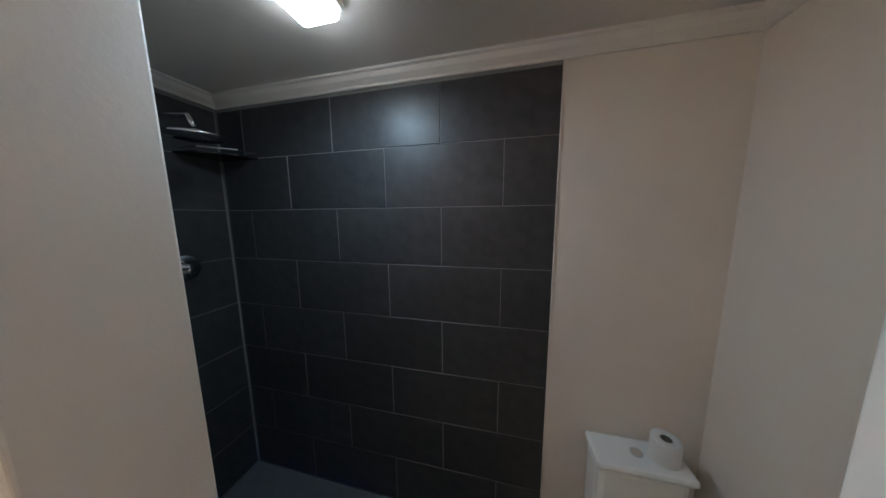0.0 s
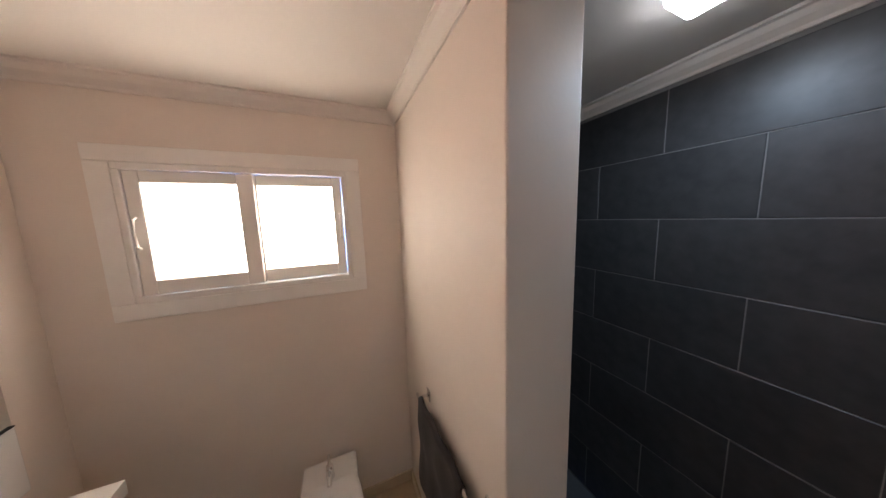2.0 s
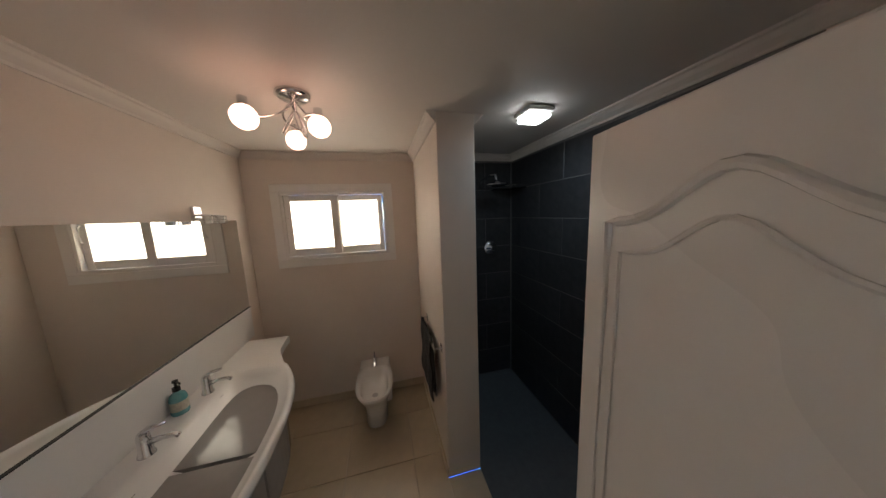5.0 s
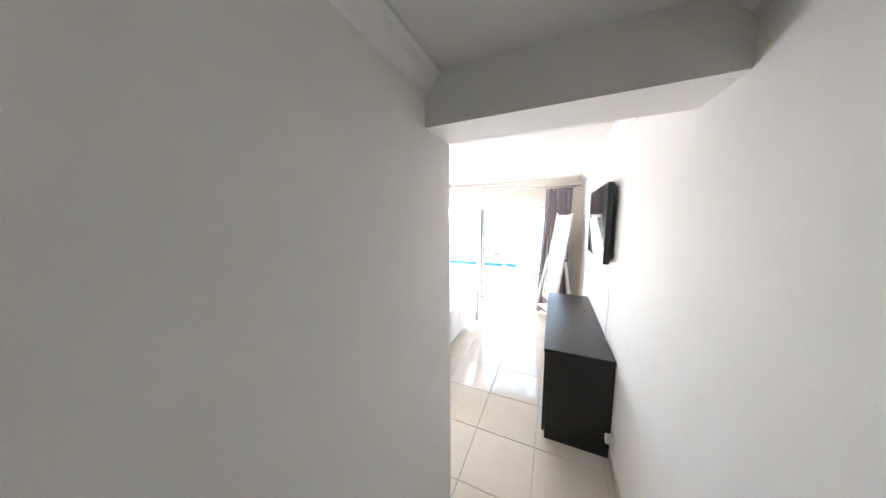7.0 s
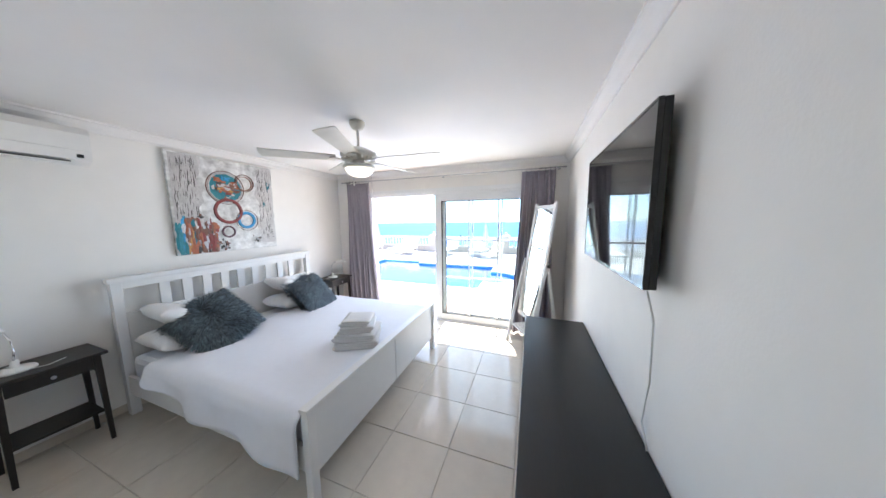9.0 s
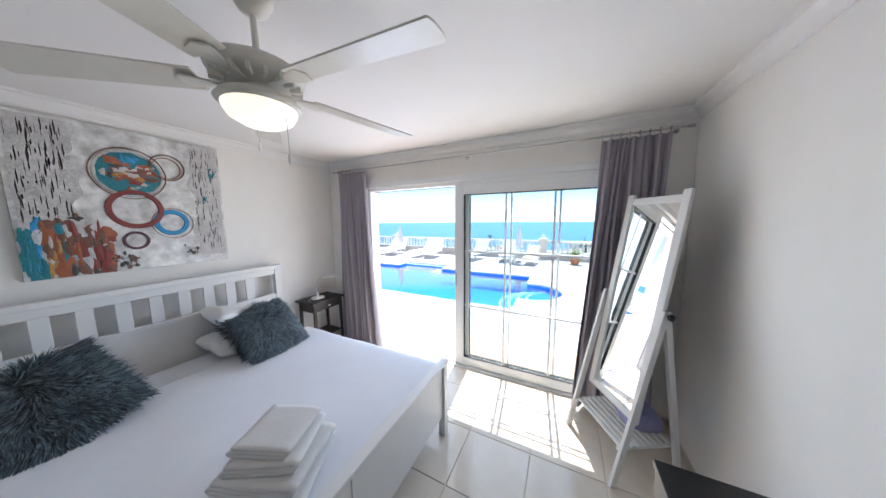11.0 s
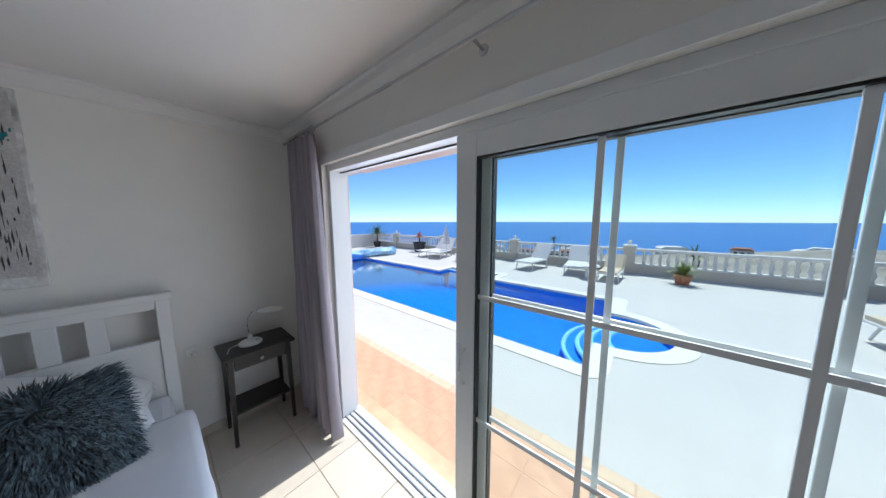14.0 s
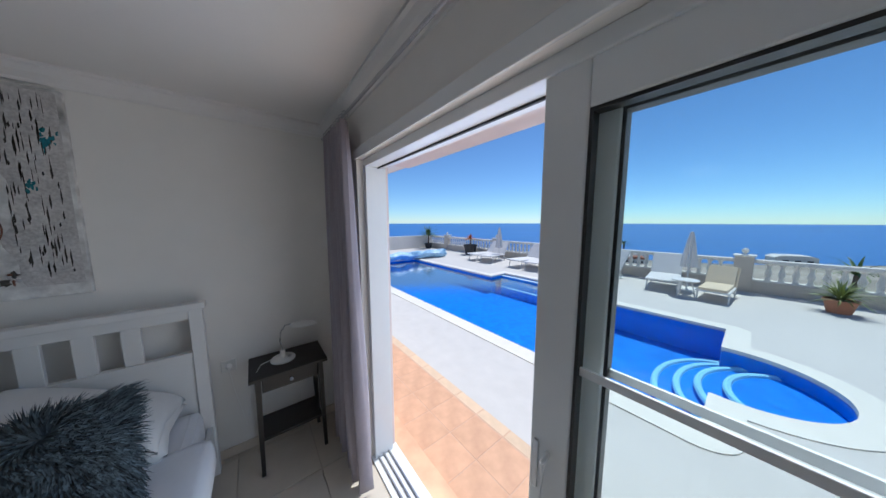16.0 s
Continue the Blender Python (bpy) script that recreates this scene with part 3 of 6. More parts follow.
def bidet():
    b = thing("bidet", "white ceramic bidet with chrome tap", "bidet")
    cx, cy = -3.42, -0.207

    def ring(s, z, dx=0.0, n=36):
        pts = []
        for k in range(n):
            a = 2 * math.pi * k / n
            x, y = math.cos(a), math.sin(a)
            px = 0.28 * (abs(x) ** 0.75) * (1 if x > 0 else -1)
            py = 0.165 * (abs(y) ** 0.62) * (1 if y > 0 else -1) * (1 - 0.18 * max(0, x) ** 2)
            pts.append((cx + dx + px * s[0], cy + py * s[1], z))
        return pts
    levels = [((0.62, 0.60), 0.0, -0.06), ((0.60, 0.58), 0.12, -0.06), ((0.70, 0.72), 0.24, -0.04), ((0.95, 0.95), 0.36, 0), ((1.0, 1.0), 0.385, 0), ((0.98, 0.98), 0.40, 0), ((0.80, 0.78), 0.398, 0.035), ((0.74, 0.70), 0.36, 0.04), ((0.60, 0.55), 0.30, 0.05), ((0.25, 0.25), 0.285, 0.06)]
    bm = bmesh.new()
    rings = [[bm.verts.new(p) for p in ring(s, z, dx)] for s, z, dx in levels]
    for a, c in zip(rings, rings[1:]):
        for k in range(36):
            bm.faces.new((a[k], a[(k + 1) % 36], c[(k + 1) % 36], c[k]))
    bm.faces.new(rings[-1])
    bm.faces.new(rings[0])
    part("bowl", bm, CERAMIC, b, smooth=True)
    part("back_block", box((WX + 0.002, cy - 0.15, 0.0), (cx - 0.18, cy + 0.15, 0.40), 0.02), CERAMIC, b)
    part("drain", lathe([(0, 0.003), (0.022, 0.003), (0.027, 0)], 18, pose(cx + 0.06, cy, 0.286)), STEEL, b, "steel drain")
    t = part("tap_body", lathe([(0.024, 0), (0.022, 0.05), (0.018, 0.075), (0, 0.078)], 16, pose(cx - 0.235, cy, 0.40)), CHROME, b, "chrome bidet tap", smooth=True)
    part("spout", tube([(cx - 0.235, cy, 0.43), (cx - 0.18, cy, 0.445), (cx - 0.15, cy, 0.43)], 0.012, 10), CHROME, t)
    part("lever", tube([(cx - 0.235, cy, 0.475), (cx - 0.25, cy, 0.53)], [0.011, 0.006], 8), CHROME, t)


bidet()


def towel_rail():
    r = thing("towel_rail", "chrome wall towel rail beside the shower", "towel rail")
    y = PY0 - 0.055
    part("bar", tube([(-3.37, y, 0.965), (-2.765, y, 0.965)], 0.008, 12), CHROME, r)
    for x in (-3.34, -2.795):
        a = part("bracket", tube([(x, PY0 - 0.003, 0.965), (x, y, 0.965)], 0.008, 10), CHROME, r)
        part("plate", box((x - 0.02, PY0 - 0.008, 0.935), (x + 0.02, PY0 - 0.001, 0.995), 0.002), CHROME, a)
    tw = thing("hand_towel", "black terry towel folded over the rail", "towel")
    bm = bmesh.new()
    nx, path = 14, []
    for k in range(11):
        path.append((y - 0.016 - 0.006 * math.sin(k), 0.50 + 0.46 * k / 10))
    path += [(y - 0.012, 0.976), (y, 0.980), (y + 0.012, 0.976)]
    for k in range(11):
        path.append((y + 0.016, 0.96 - 0.42 * k / 10))
    rows = []
    for i in range(nx + 1):
        x = -3.325 + 0.45 * i / nx
        rows.append([bm.verts.new((x + 0.004 * math.sin(j * 0.9), py + 0.004 * math.sin(i * 1.1 + pz * 9), pz)) for j, (py, pz) in enumerate(path)])
    for i in range(nx):
        for j in range(len(path) - 1):
            bm.faces.new((rows[i][j], rows[i + 1][j], rows[i + 1][j + 1], rows[i][j + 1]))
    ob = part("cloth", bm, BTOWEL, tw, smooth=True)
    so = ob.modifiers.new("thick", "SOLIDIFY")
    so.thickness = 0.009


towel_rail()


def chandelier():
    c = thing("ceiling_light", "curled chrome ceiling lamp with crackle-glass globes", "ceiling lamp", pose(-2.64, -0.41, BZ))
    part("base", lathe([(0, 0), (0.075, 0), (0.078, -0.012), (0.06, -0.026), (0.012, -0.03), (0.010, -0.07), (0, -0.072)], 28), CHROME, c, smooth=True)
    spots = [(-0.175, -0.055), (0.14, -0.155), (0.06, 0.115)]
    for i, (dx, dy) in enumerate(spots):
        a = math.atan2(dy, dx)
        pts = []
        for k in range(25):
            u = k / 24
            rr = math.hypot(dx, dy) * u
            w = 0.05 * math.sin(u * math.pi * 2)
            pts.append((rr * math.cos(a) - w * math.sin(a), rr * math.sin(a) + w * math.cos(a), -0.03 - 0.06 * math.sin(u * math.pi) - 0.075 * u))
        arm = part("arm", tube(pts, 0.005, 8), CHROME, c, "curled chrome arm", smooth=True)
        ex = Vector(pts[-1])
        part("socket", lathe([(0.014, -0.02), (0.018, -0.015), (0.018, 0.02), (0.0, 0.024)], 14, pose(*ex)), CHROME, arm)
        bm = bmesh.new()
        bmesh.ops.create_icosphere(bm, subdivisions=4, radius=0.05)
        for v in bm.verts:
            v.co *= 1 + 0.06 * noise.noise(v.co * 170)
            v.co += Vector((dx, dy, -0.165))
        part("globe", bm, BULB, arm, "lit crackle-glass globe")
    # loose loops of wire
    for i in range(3):
        a = 2.1 * i + 0.6
        pts = [(0.03 * math.cos(a) * (1 - math.cos(2 * math.pi * k / 20)) + 0.014 * math.sin(2 * math.pi * k / 20) * math.sin(a),
                0.03 * math.sin(a) * (1 - math.cos(2 * math.pi * k / 20)) + 0.014 * math.sin(2 * math.pi * k / 20) * math.cos(a), -0.13 + 0.055 * math.cos(2 * math.pi * k / 20)) for k in range(20)]
        part("wire_loop", tube(pts, 0.004, 6, closed=True), CHROME, c, smooth=True)


chandelier()


def shower_light():
    s = thing("shower_light", "square white lit ceiling lamp", "ceiling lamp", pose(-2.63, 0.89, BZ))
    part("base", box((-0.085, -0.085, -0.03), (0.085, 0.085, 0), 0.012), PLASTIC_W, s)
    part("cover", box((-0.072, -0.072, -0.062), (0.072, 0.072, -0.03), 0.02), LAMPGLOW, s, "glowing opal cover")


shower_light()


def shower_set():
    s = thing("shower_set", "chrome wall shower with overhead arm and valve", "shower")
    x = -3.71
    part("arm", tube([(x, 0.98, 2.13), (x + 0.06, 0.98, 2.20), (x + 0.2, 0.99, 2.23), (x + 0.34, 1.0, 2.22), (x + 0.37, 1.0, 2.17)], 0.011, 10), CHROME, s, smooth=True)
    part("shower_head", lathe([(0, 0.03), (0.02, 0.03), (0.03, 0.012), (0.10, 0.006), (0.105, 0), (0.10, -0.006), (0, -0.006)], 28, pose(x + 0.37, 1.0, 2.13)), CHROME, s, smooth=True)
    v = part("valve", lathe([(0.07, 0), (0.075, 0.006), (0.068, 0.012), (0.03, 0.014), (0.026, 0.05), (0, 0.052)], 24, pose(x, 1.10, 1.50, 0, 90)), CHROME, s, smooth=True)
    part("lever", tube([(x + 0.04, 1.10, 1.50), (x + 0.06, 1.03, 1.505)], [0.01, 0.006], 8), CHROME, v)
    sh = thing("shower_shelf", "dark glass corner shelf in the shower", "shelf")
    part("plate", prism([(x, TY), (x, TY - 0.24), (x + 0.14, TY - 0.22), (x + 0.26, TY - 0.10), (x + 0.28, TY)], 2.115, 2.123), PLASTIC_B, sh)
    part("rail", tube([(x + 0.005, TY - 0.23, 2.145), (x + 0.14, TY - 0.215, 2.145), (x + 0.26, TY - 0.10, 2.145), (x + 0.275, TY - 0.005, 2.145)], 0.005, 8), CHROME, sh)


shower_set()


def toilet():
    t = thing("toilet", "white close-coupled toilet against the wall", "toilet")
    x0, x1, top = -1.60, -1.23, 0.69
    part("cistern", box((x0 + 0.012, 1.205, 0.36), (x1 - 0.012, TY - 0.001, top), 0.03), CERAMIC, t)
    lid = part("cistern_lid", box((x0, 1.185, top), (x1, TY - 0.001, top + 0.035), 0.014), CERAMIC, t)
    part("flush_button", lathe([(0, 0.006), (0.018, 0.006), (0.024, 0.004), (0.025, 0)], 20, pose(-1.415, 1.275, top + 0.035)), CHROME, lid, "chrome flush button")
    cx, cy = -1.415, 0.96
    bm = bmesh.new()
    rings = []
    for s, z in ((0.55, 0), (0.52, 0.15), (0.7, 0.28), (0.97, 0.38), (1.0, 0.40), (0.97, 0.41)):
        rings.append([bm.verts.new((cx + 0.18 * s * math.cos(2 * math.pi * k / 32), cy + (0.25 if math.sin(2 * math.pi * k / 32) < 0 else 0.24) * s * math.sin(2 * math.pi * k / 32), z)) for k in range(32)])
    for a, c in zip(rings, rings[1:]):
        for k in range(32):
            bm.faces.new((a[k], a[(k + 1) % 32], c[(k + 1) % 32], c[k]))
    bm.faces.new(rings[0])
    bm.faces.new(rings[-1])
    part("bowl", bm, CERAMIC, t, smooth=True)
    part("seat_lid", lathe([(0, 0.028), (0.93, 0.026), (0.99, 0.015), (0.98, 0)], 32, Matrix.Translation((cx, cy, 0.411)) @ Matrix.Diagonal((0.185, 0.245, 1, 1))), PLASTIC_W, t, smooth=True)


toilet()

roll = thing("toilet_roll", "white toilet paper roll standing on the cistern", "toilet roll", pose(-1.315, 1.27, 0.7255))
part("paper", lathe([(0.021, 0), (0.052, 0), (0.054, 0.004), (0.054, 0.094), (0.052, 0.098), (0.021, 0.098), (0.021, 0)], 28), TOWEL, roll, smooth=True)
part("core", lathe([(0.0205, 0.001), (0.0205, 0.097)], 20), mat("grey_cardboard", (0.16, 0.13, 0.11), 0.9), roll, "grey cardboard core")

# skirting and the tile edge strip
structure("skirting_bathroom", boxes([((WX, MY, 0), (WX + 0.012, PY0, 0.075)), ((WX + 0.012, PY0 - 0.012, 0), (PX, PY0, 0.075)), ((-1.779, TY - 0.012, 0), (IX, TY, 0.075))], 0.002), FTILE_BATH, "beige tile skirting", "baseboard")
structure("trim_tile_edge", box((-1.785, TY - 0.008, 0), (-1.779, TY, 2.40), 0.002), WALL_BATH, "thin painted strip along the tile edge", "trim")

# ---- bedroom things ----


def terrace_door():
    d = tagged(new("door_2"), "white sliding terrace door, one leaf slid open", "sliding door", kind="structure")
    y0, y1 = 5.52, 5.66
    part("frame", boxes([((OPL, y0, OPZ - 0.045), (OPR, y1, OPZ)), ((OPL, y0, 0.0), (OPL + 0.045, y1, OPZ - 0.045)), ((OPR - 0.045, y0, 0.0), (OPR, y1, OPZ - 0.045))], 0.004), UPVC, d)
    part("head_cover", box((OPL - 0.02, DY - 0.012, OPZ - 0.005), (OPR + 0.02, DY, OPZ + 0.055), 0.003), UPVC, d)
    sill = part("track_sill", box((OPL, DY + 0.02, -0.08), (OPR, 5.70, 0.012), 0.004), UPVC, d)
    for y in (5.545, 5.585, 5.625):
        part("track", box((OPL + 0.045, y - 0.005, 0.012), (OPR - 0.045, y + 0.005, 0.024)), STEEL, sill)
    part("gasket_strip", box((OPL + 0.045, 5.60, OPZ - 0.053), (OPR - 0.045, 5.61, OPZ - 0.045)), GASKET, d)

    def leaf(xa, xb, ya, yb, label):
        z0, z1, s = 0.024, OPZ - 0.04, 0.107
        lf = part("leaf", boxes([((xa, ya, z0), (xa + s, yb, z1)), ((xb - s, ya, z0), (xb, yb, z1)), ((xa + s, ya, z0), (xb - s, yb, z0 + 0.095)), ((xa + s, ya, z1 - s), (xb - s, yb, z1))], 0.005), UPVC, d, label)
        ym = (ya + yb) / 2
        ga, gb, gc, gd = xa + s, xb - s, z0 + 0.095, z1 - s
        part("gasket", boxes([((ga, ya + 0.004, gc), (ga + 0.008, yb - 0.004, gd)), ((gb - 0.008, ya + 0.004, gc), (gb, yb - 0.004, gd)), ((ga + 0.008, ya + 0.004, gd - 0.008), (gb - 0.008, yb - 0.004, gd)), ((ga + 0.008, ya + 0.004, gc), (gb - 0.008, yb - 0.004, gc + 0.008))]), GASKET, lf)
        for i in (1, 2):
            x = ga + (gb - ga) * i / 3
            part("glazing_bar", box((x - 0.011, ym - 0.005, gc + 0.008), (x + 0.011, ym + 0.005, gd - 0.008), 0.002), UPVC, lf)
            z = gc + (gd - gc) * i / 3
            part("glazing_bar", box((ga + 0.008, ym - 0.0045, z - 0.011), (gb - 0.008, ym + 0.0045, z + 0.011), 0.002), UPVC, lf)
        for yy in (ym,):
            pn = part("pane", box((ga + 0.004, yy - 0.001, gc + 0.004), (gb - 0.004, yy + 0.001, gd - 0.004)), GLASS, lf, "clear glass pane")
            pn.visible_shadow = False
        return lf
    front = leaf(-1.945, OPR - 0.046, 5.528, 5.568, "")
    leaf(-1.897, OPR - 0.002, 5.578, 5.618, "")
    part("handle", tube([(-1.89, 5.528, 1.10), (-1.89, 5.50, 1.09), (-1.89, 5.50, 0.93), (-1.89, 5.528, 0.92)], 0.008, 8), UPVC, front)
    part("latch", box((-1.932, 5.521, 0.97), (-1.917, 5.528, 1.12), 0.002), STEEL, front)


terrace_door()


def curtain(x0, x1, xb0, xb1, folds, seed, label):
    """A hanging curtain: pleats at the heading, wider loose folds at the hem."""
    c = thing("curtain", label, "curtain", group="curtains")
    rnd = random.Random(seed)
    ph = [rnd.uniform(-0.6, 0.6) for _ in range(folds + 2)]
    bm = bmesh.new()
    n, lv = folds * 12, 30
    rows = []
    for k in range(lv + 1):
        u = k / lv
        z = 2.335 - (2.335 - 0.03) * u
        amp = 0.020 + 0.042 * min(1, u * 1.6)
        row = []
        for i in range(n + 1):
            s = i / n
            a, b = x0 + (xb0 - x0) * u ** 0.8, x1 + (xb1 - x1) * u ** 0.8
            x = a + (b - a) * s + 0.015 * math.sin(u * 5 + s * 9)
            f = min(folds, max(0.0, folds * (s + 0.030 * math.sin(14.5 * s + seed) * math.sin(math.pi * s) + 0.018 * math.sin(31 * s + 2 * seed) * math.sin(math.pi * s))))
            p = ph[int(f)] * (1 - (f % 1)) + ph[int(f) + 1] * (f % 1)
            y = 5.395 + amp * (0.85 + 0.45 * noise.noise(Vector((s * 5.5, u * 1.6, seed)))) * math.sin(2 * math.pi * f + p * u * 1.8) + 0.012 * math.sin(4 * math.pi * f + 3 * u + seed)
            row.append(bm.verts.new((x, y, z)))
        rows.append(row)
    for k in range(lv):
        for i in range(n):
            bm.faces.new((rows[k][i], rows[k][i + 1], rows[k + 1][i + 1], rows[k + 1][i]))
    cl = part("cloth", bm, CURTAIN, c, smooth=True)
    so = cl.modifiers.new("thick", "SOLIDIFY")
    so.thickness = 0.005
    for i in range(folds + 1):
        x = x0 + (x1 - x0) * i / folds
        rg = part("ring", tube([(x, 5.397 + 0.017 * math.cos(a), 2.365 + 0.017 * math.sin(a)) for a in np.linspace(0, 2 * math.pi, 14, endpoint=False)], 0.003, 6, closed=True), STEEL, c)
        part("clip", box((x - 0.004, 5.392, 2.325), (x + 0.004, 5.400, 2.352), 0.001), STEEL, rg)


curtain(-3.58, -3.12, -3.60, -2.98, 7, 3, "mauve-grey curtain drawn to the side of the terrace door")
curtain(-0.60, -0.18, -0.70, -0.17, 7, 8, "mauve-grey curtain bunched behind the standing mirror")

rod = thing("curtain_rod", "thin steel curtain rod above the terrace door", "curtain rod")
part("rod", tube([(-3.66, 5.397, 2.365), (-0.09, 5.397, 2.365)], 0.008, 12), STEEL, rod)
for x in (-3.66, -0.09):
    part("finial", lathe([(0.008, 0), (0.012, 0.01), (0.012, 0.03), (0.006, 0.04), (0, 0.042)], 14, pose(x, 5.397, 2.365, 0, 90 if x > -1 else -90)), STEEL, rod)
for x in (-3.62, -1.78, -0.13):
    b = part("bracket", tube([(x, DY, 2.365), (x, 5.397, 2.365)], 0.006, 8), STEEL, rod)
    part("plate", lathe([(0.02, 0), (0.02, 0.005), (0, 0.006)], 16, pose(x, DY, 2.365, 90)), STEEL, b)


def bed():
    b = thing("bed", "white painted wooden double bed with slatted headboard", "bed")
    x0, x1, y0, y1 = -3.79, -1.62, 2.695, 4.635
    hb = part("headboard", box((x0 + 0.012, y0 + 0.065, 0.28), (x0 + 0.042, y1 - 0.065, 0.87), 0.003), WHITEWOOD, b)
    part("top_rail", box((x0 - 0.004, y0 - 0.015, 1.19), (x0 + 0.064, y1 + 0.015, 1.232), 0.005), WHITEWOOD, hb)
    part("rail", box((x0 + 0.008, y0 + 0.065, 1.13), (x0 + 0.05, y1 - 0.065, 1.19), 0.003), WHITEWOOD, hb)
    part("rail", box((x0 + 0.008, y0 + 0.065, 0.87), (x0 + 0.05, y1 - 0.065, 0.91), 0.003), WHITEWOOD, hb)
    n = 9
    for i in range(n):
        y = 3.02 + (4.33 - 3.02) * i / (n - 1)
        part("slat", box((x0 + 0.016, y - 0.037, 0.91), (x0 + 0.04, y + 0.037, 1.13), 0.003), WHITEWOOD, hb)
    for y in (y0, y1 - 0.065):
        part("post", box((x0, y, 0), (x0 + 0.06, y + 0.065, 1.19), 0.004), WHITEWOOD, b)
    fb = part("footboard", box((x1 - 0.042, y0 + 0.06, 0.17), (x1 - 0.018, 3.672, 0.585), 0.003), WHITEWOOD, b)
    part("footboard_panel", box((x1 - 0.042, 3.678, 0.17), (x1 - 0.018, y1 - 0.06, 0.585), 0.003), WHITEWOOD, fb)
    part("cap_rail", box((x1 - 0.058, y0 - 0.008, 0.602), (x1 + 0.004, y1 + 0.008, 0.627), 0.004), WHITEWOOD, fb)
    part("rail", box((x1 - 0.048, y0 + 0.06, 0.585), (x1 - 0.012, y1 - 0.06, 0.602), 0.002), WHITEWOOD, fb)
    for y in (y0, y1 - 0.055):
        part("post", box((x1 - 0.055, y, 0), (x1, y + 0.055, 0.602), 0.004), WHITEWOOD, b)
    for y in (y0 + 0.012, y1 - 0.04):
        part("side_rail", box((x0 + 0.06, y, 0.2), (x1 - 0.055, y + 0.028, 0.37), 0.004), WHITEWOOD, b)
    part("mattress", box((x0 + 0.062, y0 + 0.045, 0.30), (x1 - 0.062, y1 - 0.045, 0.535), 0.05), LINEN, b, "white mattress in a fitted sheet", smooth=False)


bed()


def bed_cover():
    c = thing("bed_cover", "smooth white cotton cover drawn over the bed", "bedspread")
    bm = bmesh.new()
    nx, rows = 60, []
    xa, xb = -3.33, -1.69
    for i in range(nx + 1):
        s = i / nx
        x = xa + (xb - xa) * s
        near = 0.44 - 0.19 * s + 0.02 * math.sin(s * 11) - 0.03 * max(0, s - 0.8) * 5
        prof = [(4.668, 0.42 + 0.02 * math.sin(s * 8)), (4.666, 0.50), (4.655, 0.548), (4.63, 0.558)]
        for k in range(1, 30):
            prof.append((4.63 - (4.63 - 2.725) * k / 30, 0.560))
        prof += [(2.71, 0.556), (2.685, 0.538), (2.672, 0.50)]
        for k in range(1, 9):
            prof.append((2.672 - 0.006 * k * (0.5 + 0.5 * math.sin(s * 17)), 0.50 + (near - 0.50) * k / 8))
        row = []
        for j, (y, z) in enumerate(prof):
            p = Vector((x * 1.3, y * 1.6, 0.4))
            w = 0.010 * noise.noise(p * 1.7) + 0.005 * noise.noise(p * 4 + Vector((5, 2, 1)))
            if z < 0.53:
                row.append(bm.verts.new((x + 0.004 * noise.noise(p * 5), y + 0.022 * noise.noise(Vector((x * 5, z * 2, y))) * (1 if y < 3 else -0.3), z)))
            else:
                row.append(bm.verts.new((x, y, z + w)))
        rows.append(row)
    for i in range(nx):
        for j in range(len(rows[0]) - 1):
            bm.faces.new((rows[i][j], rows[i + 1][j], rows[i + 1][j + 1], rows[i][j + 1]))
    ob = part("cloth", bm, LINEN, c, smooth=True)
    so = ob.modifiers.new("thick", "SOLIDIFY")
    so.thickness, so.offset = 0.012, 1


bed_cover()


def puff(lx, ly, h, seed, n=26, crisp=0.42):
    """A stuffed cushion: corners drawn in, faces swelling."""
    bm = bmesh.new()
    side = []
    for s in (1, -1):
        g = []
        for i in range(n + 1):
            r = []
            for j in range(n + 1):
                u, v = 2 * i / n - 1, 2 * j / n - 1
                e = max(0, (1 - u ** 4)) ** crisp * max(0, (1 - v ** 4)) ** crisp
                k = 1 - 0.09 * (1 - abs(u)) * abs(v) ** 6 - 0.0
                k2 = 1 - 0.09 * (1 - abs(v)) * abs(u) ** 6
                w = 0.10 * noise.noise(Vector((u * 2 + seed, v * 2, s)))
                r.append(bm.verts.new((u * lx / 2 * k2, v * ly / 2 * k, s * h / 2 * e * (1 + w))))
            g.append(r)
        side.append(g)
        for i in range(n):
            for j in range(n):
                bm.faces.new((g[i][j], g[i + 1][j], g[i + 1][j + 1], g[i][j + 1]))
    bmesh.ops.remove_doubles(bm, verts=bm.verts, dist=0.0005)
    return bm


def pillow(m, seed, label):
    p = thing("pillow", label, "pillow", m, "bed pillows")
    part("case", puff(0.68, 0.44, 0.17, seed), PILLOW, p, smooth=True)


# x of each pillow lies along the bed's width
for cy, s in ((3.10, 1), (4.18, 5)):
    pillow(pose(-3.49, cy, 0.635, 0, 6, 90), s, "white pillow lying flat against the headboard")
    pillow(pose(-3.50, cy + 0.02, 0.785, 0, 26, 86), s + 2, "white pillow stacked on another pillow")


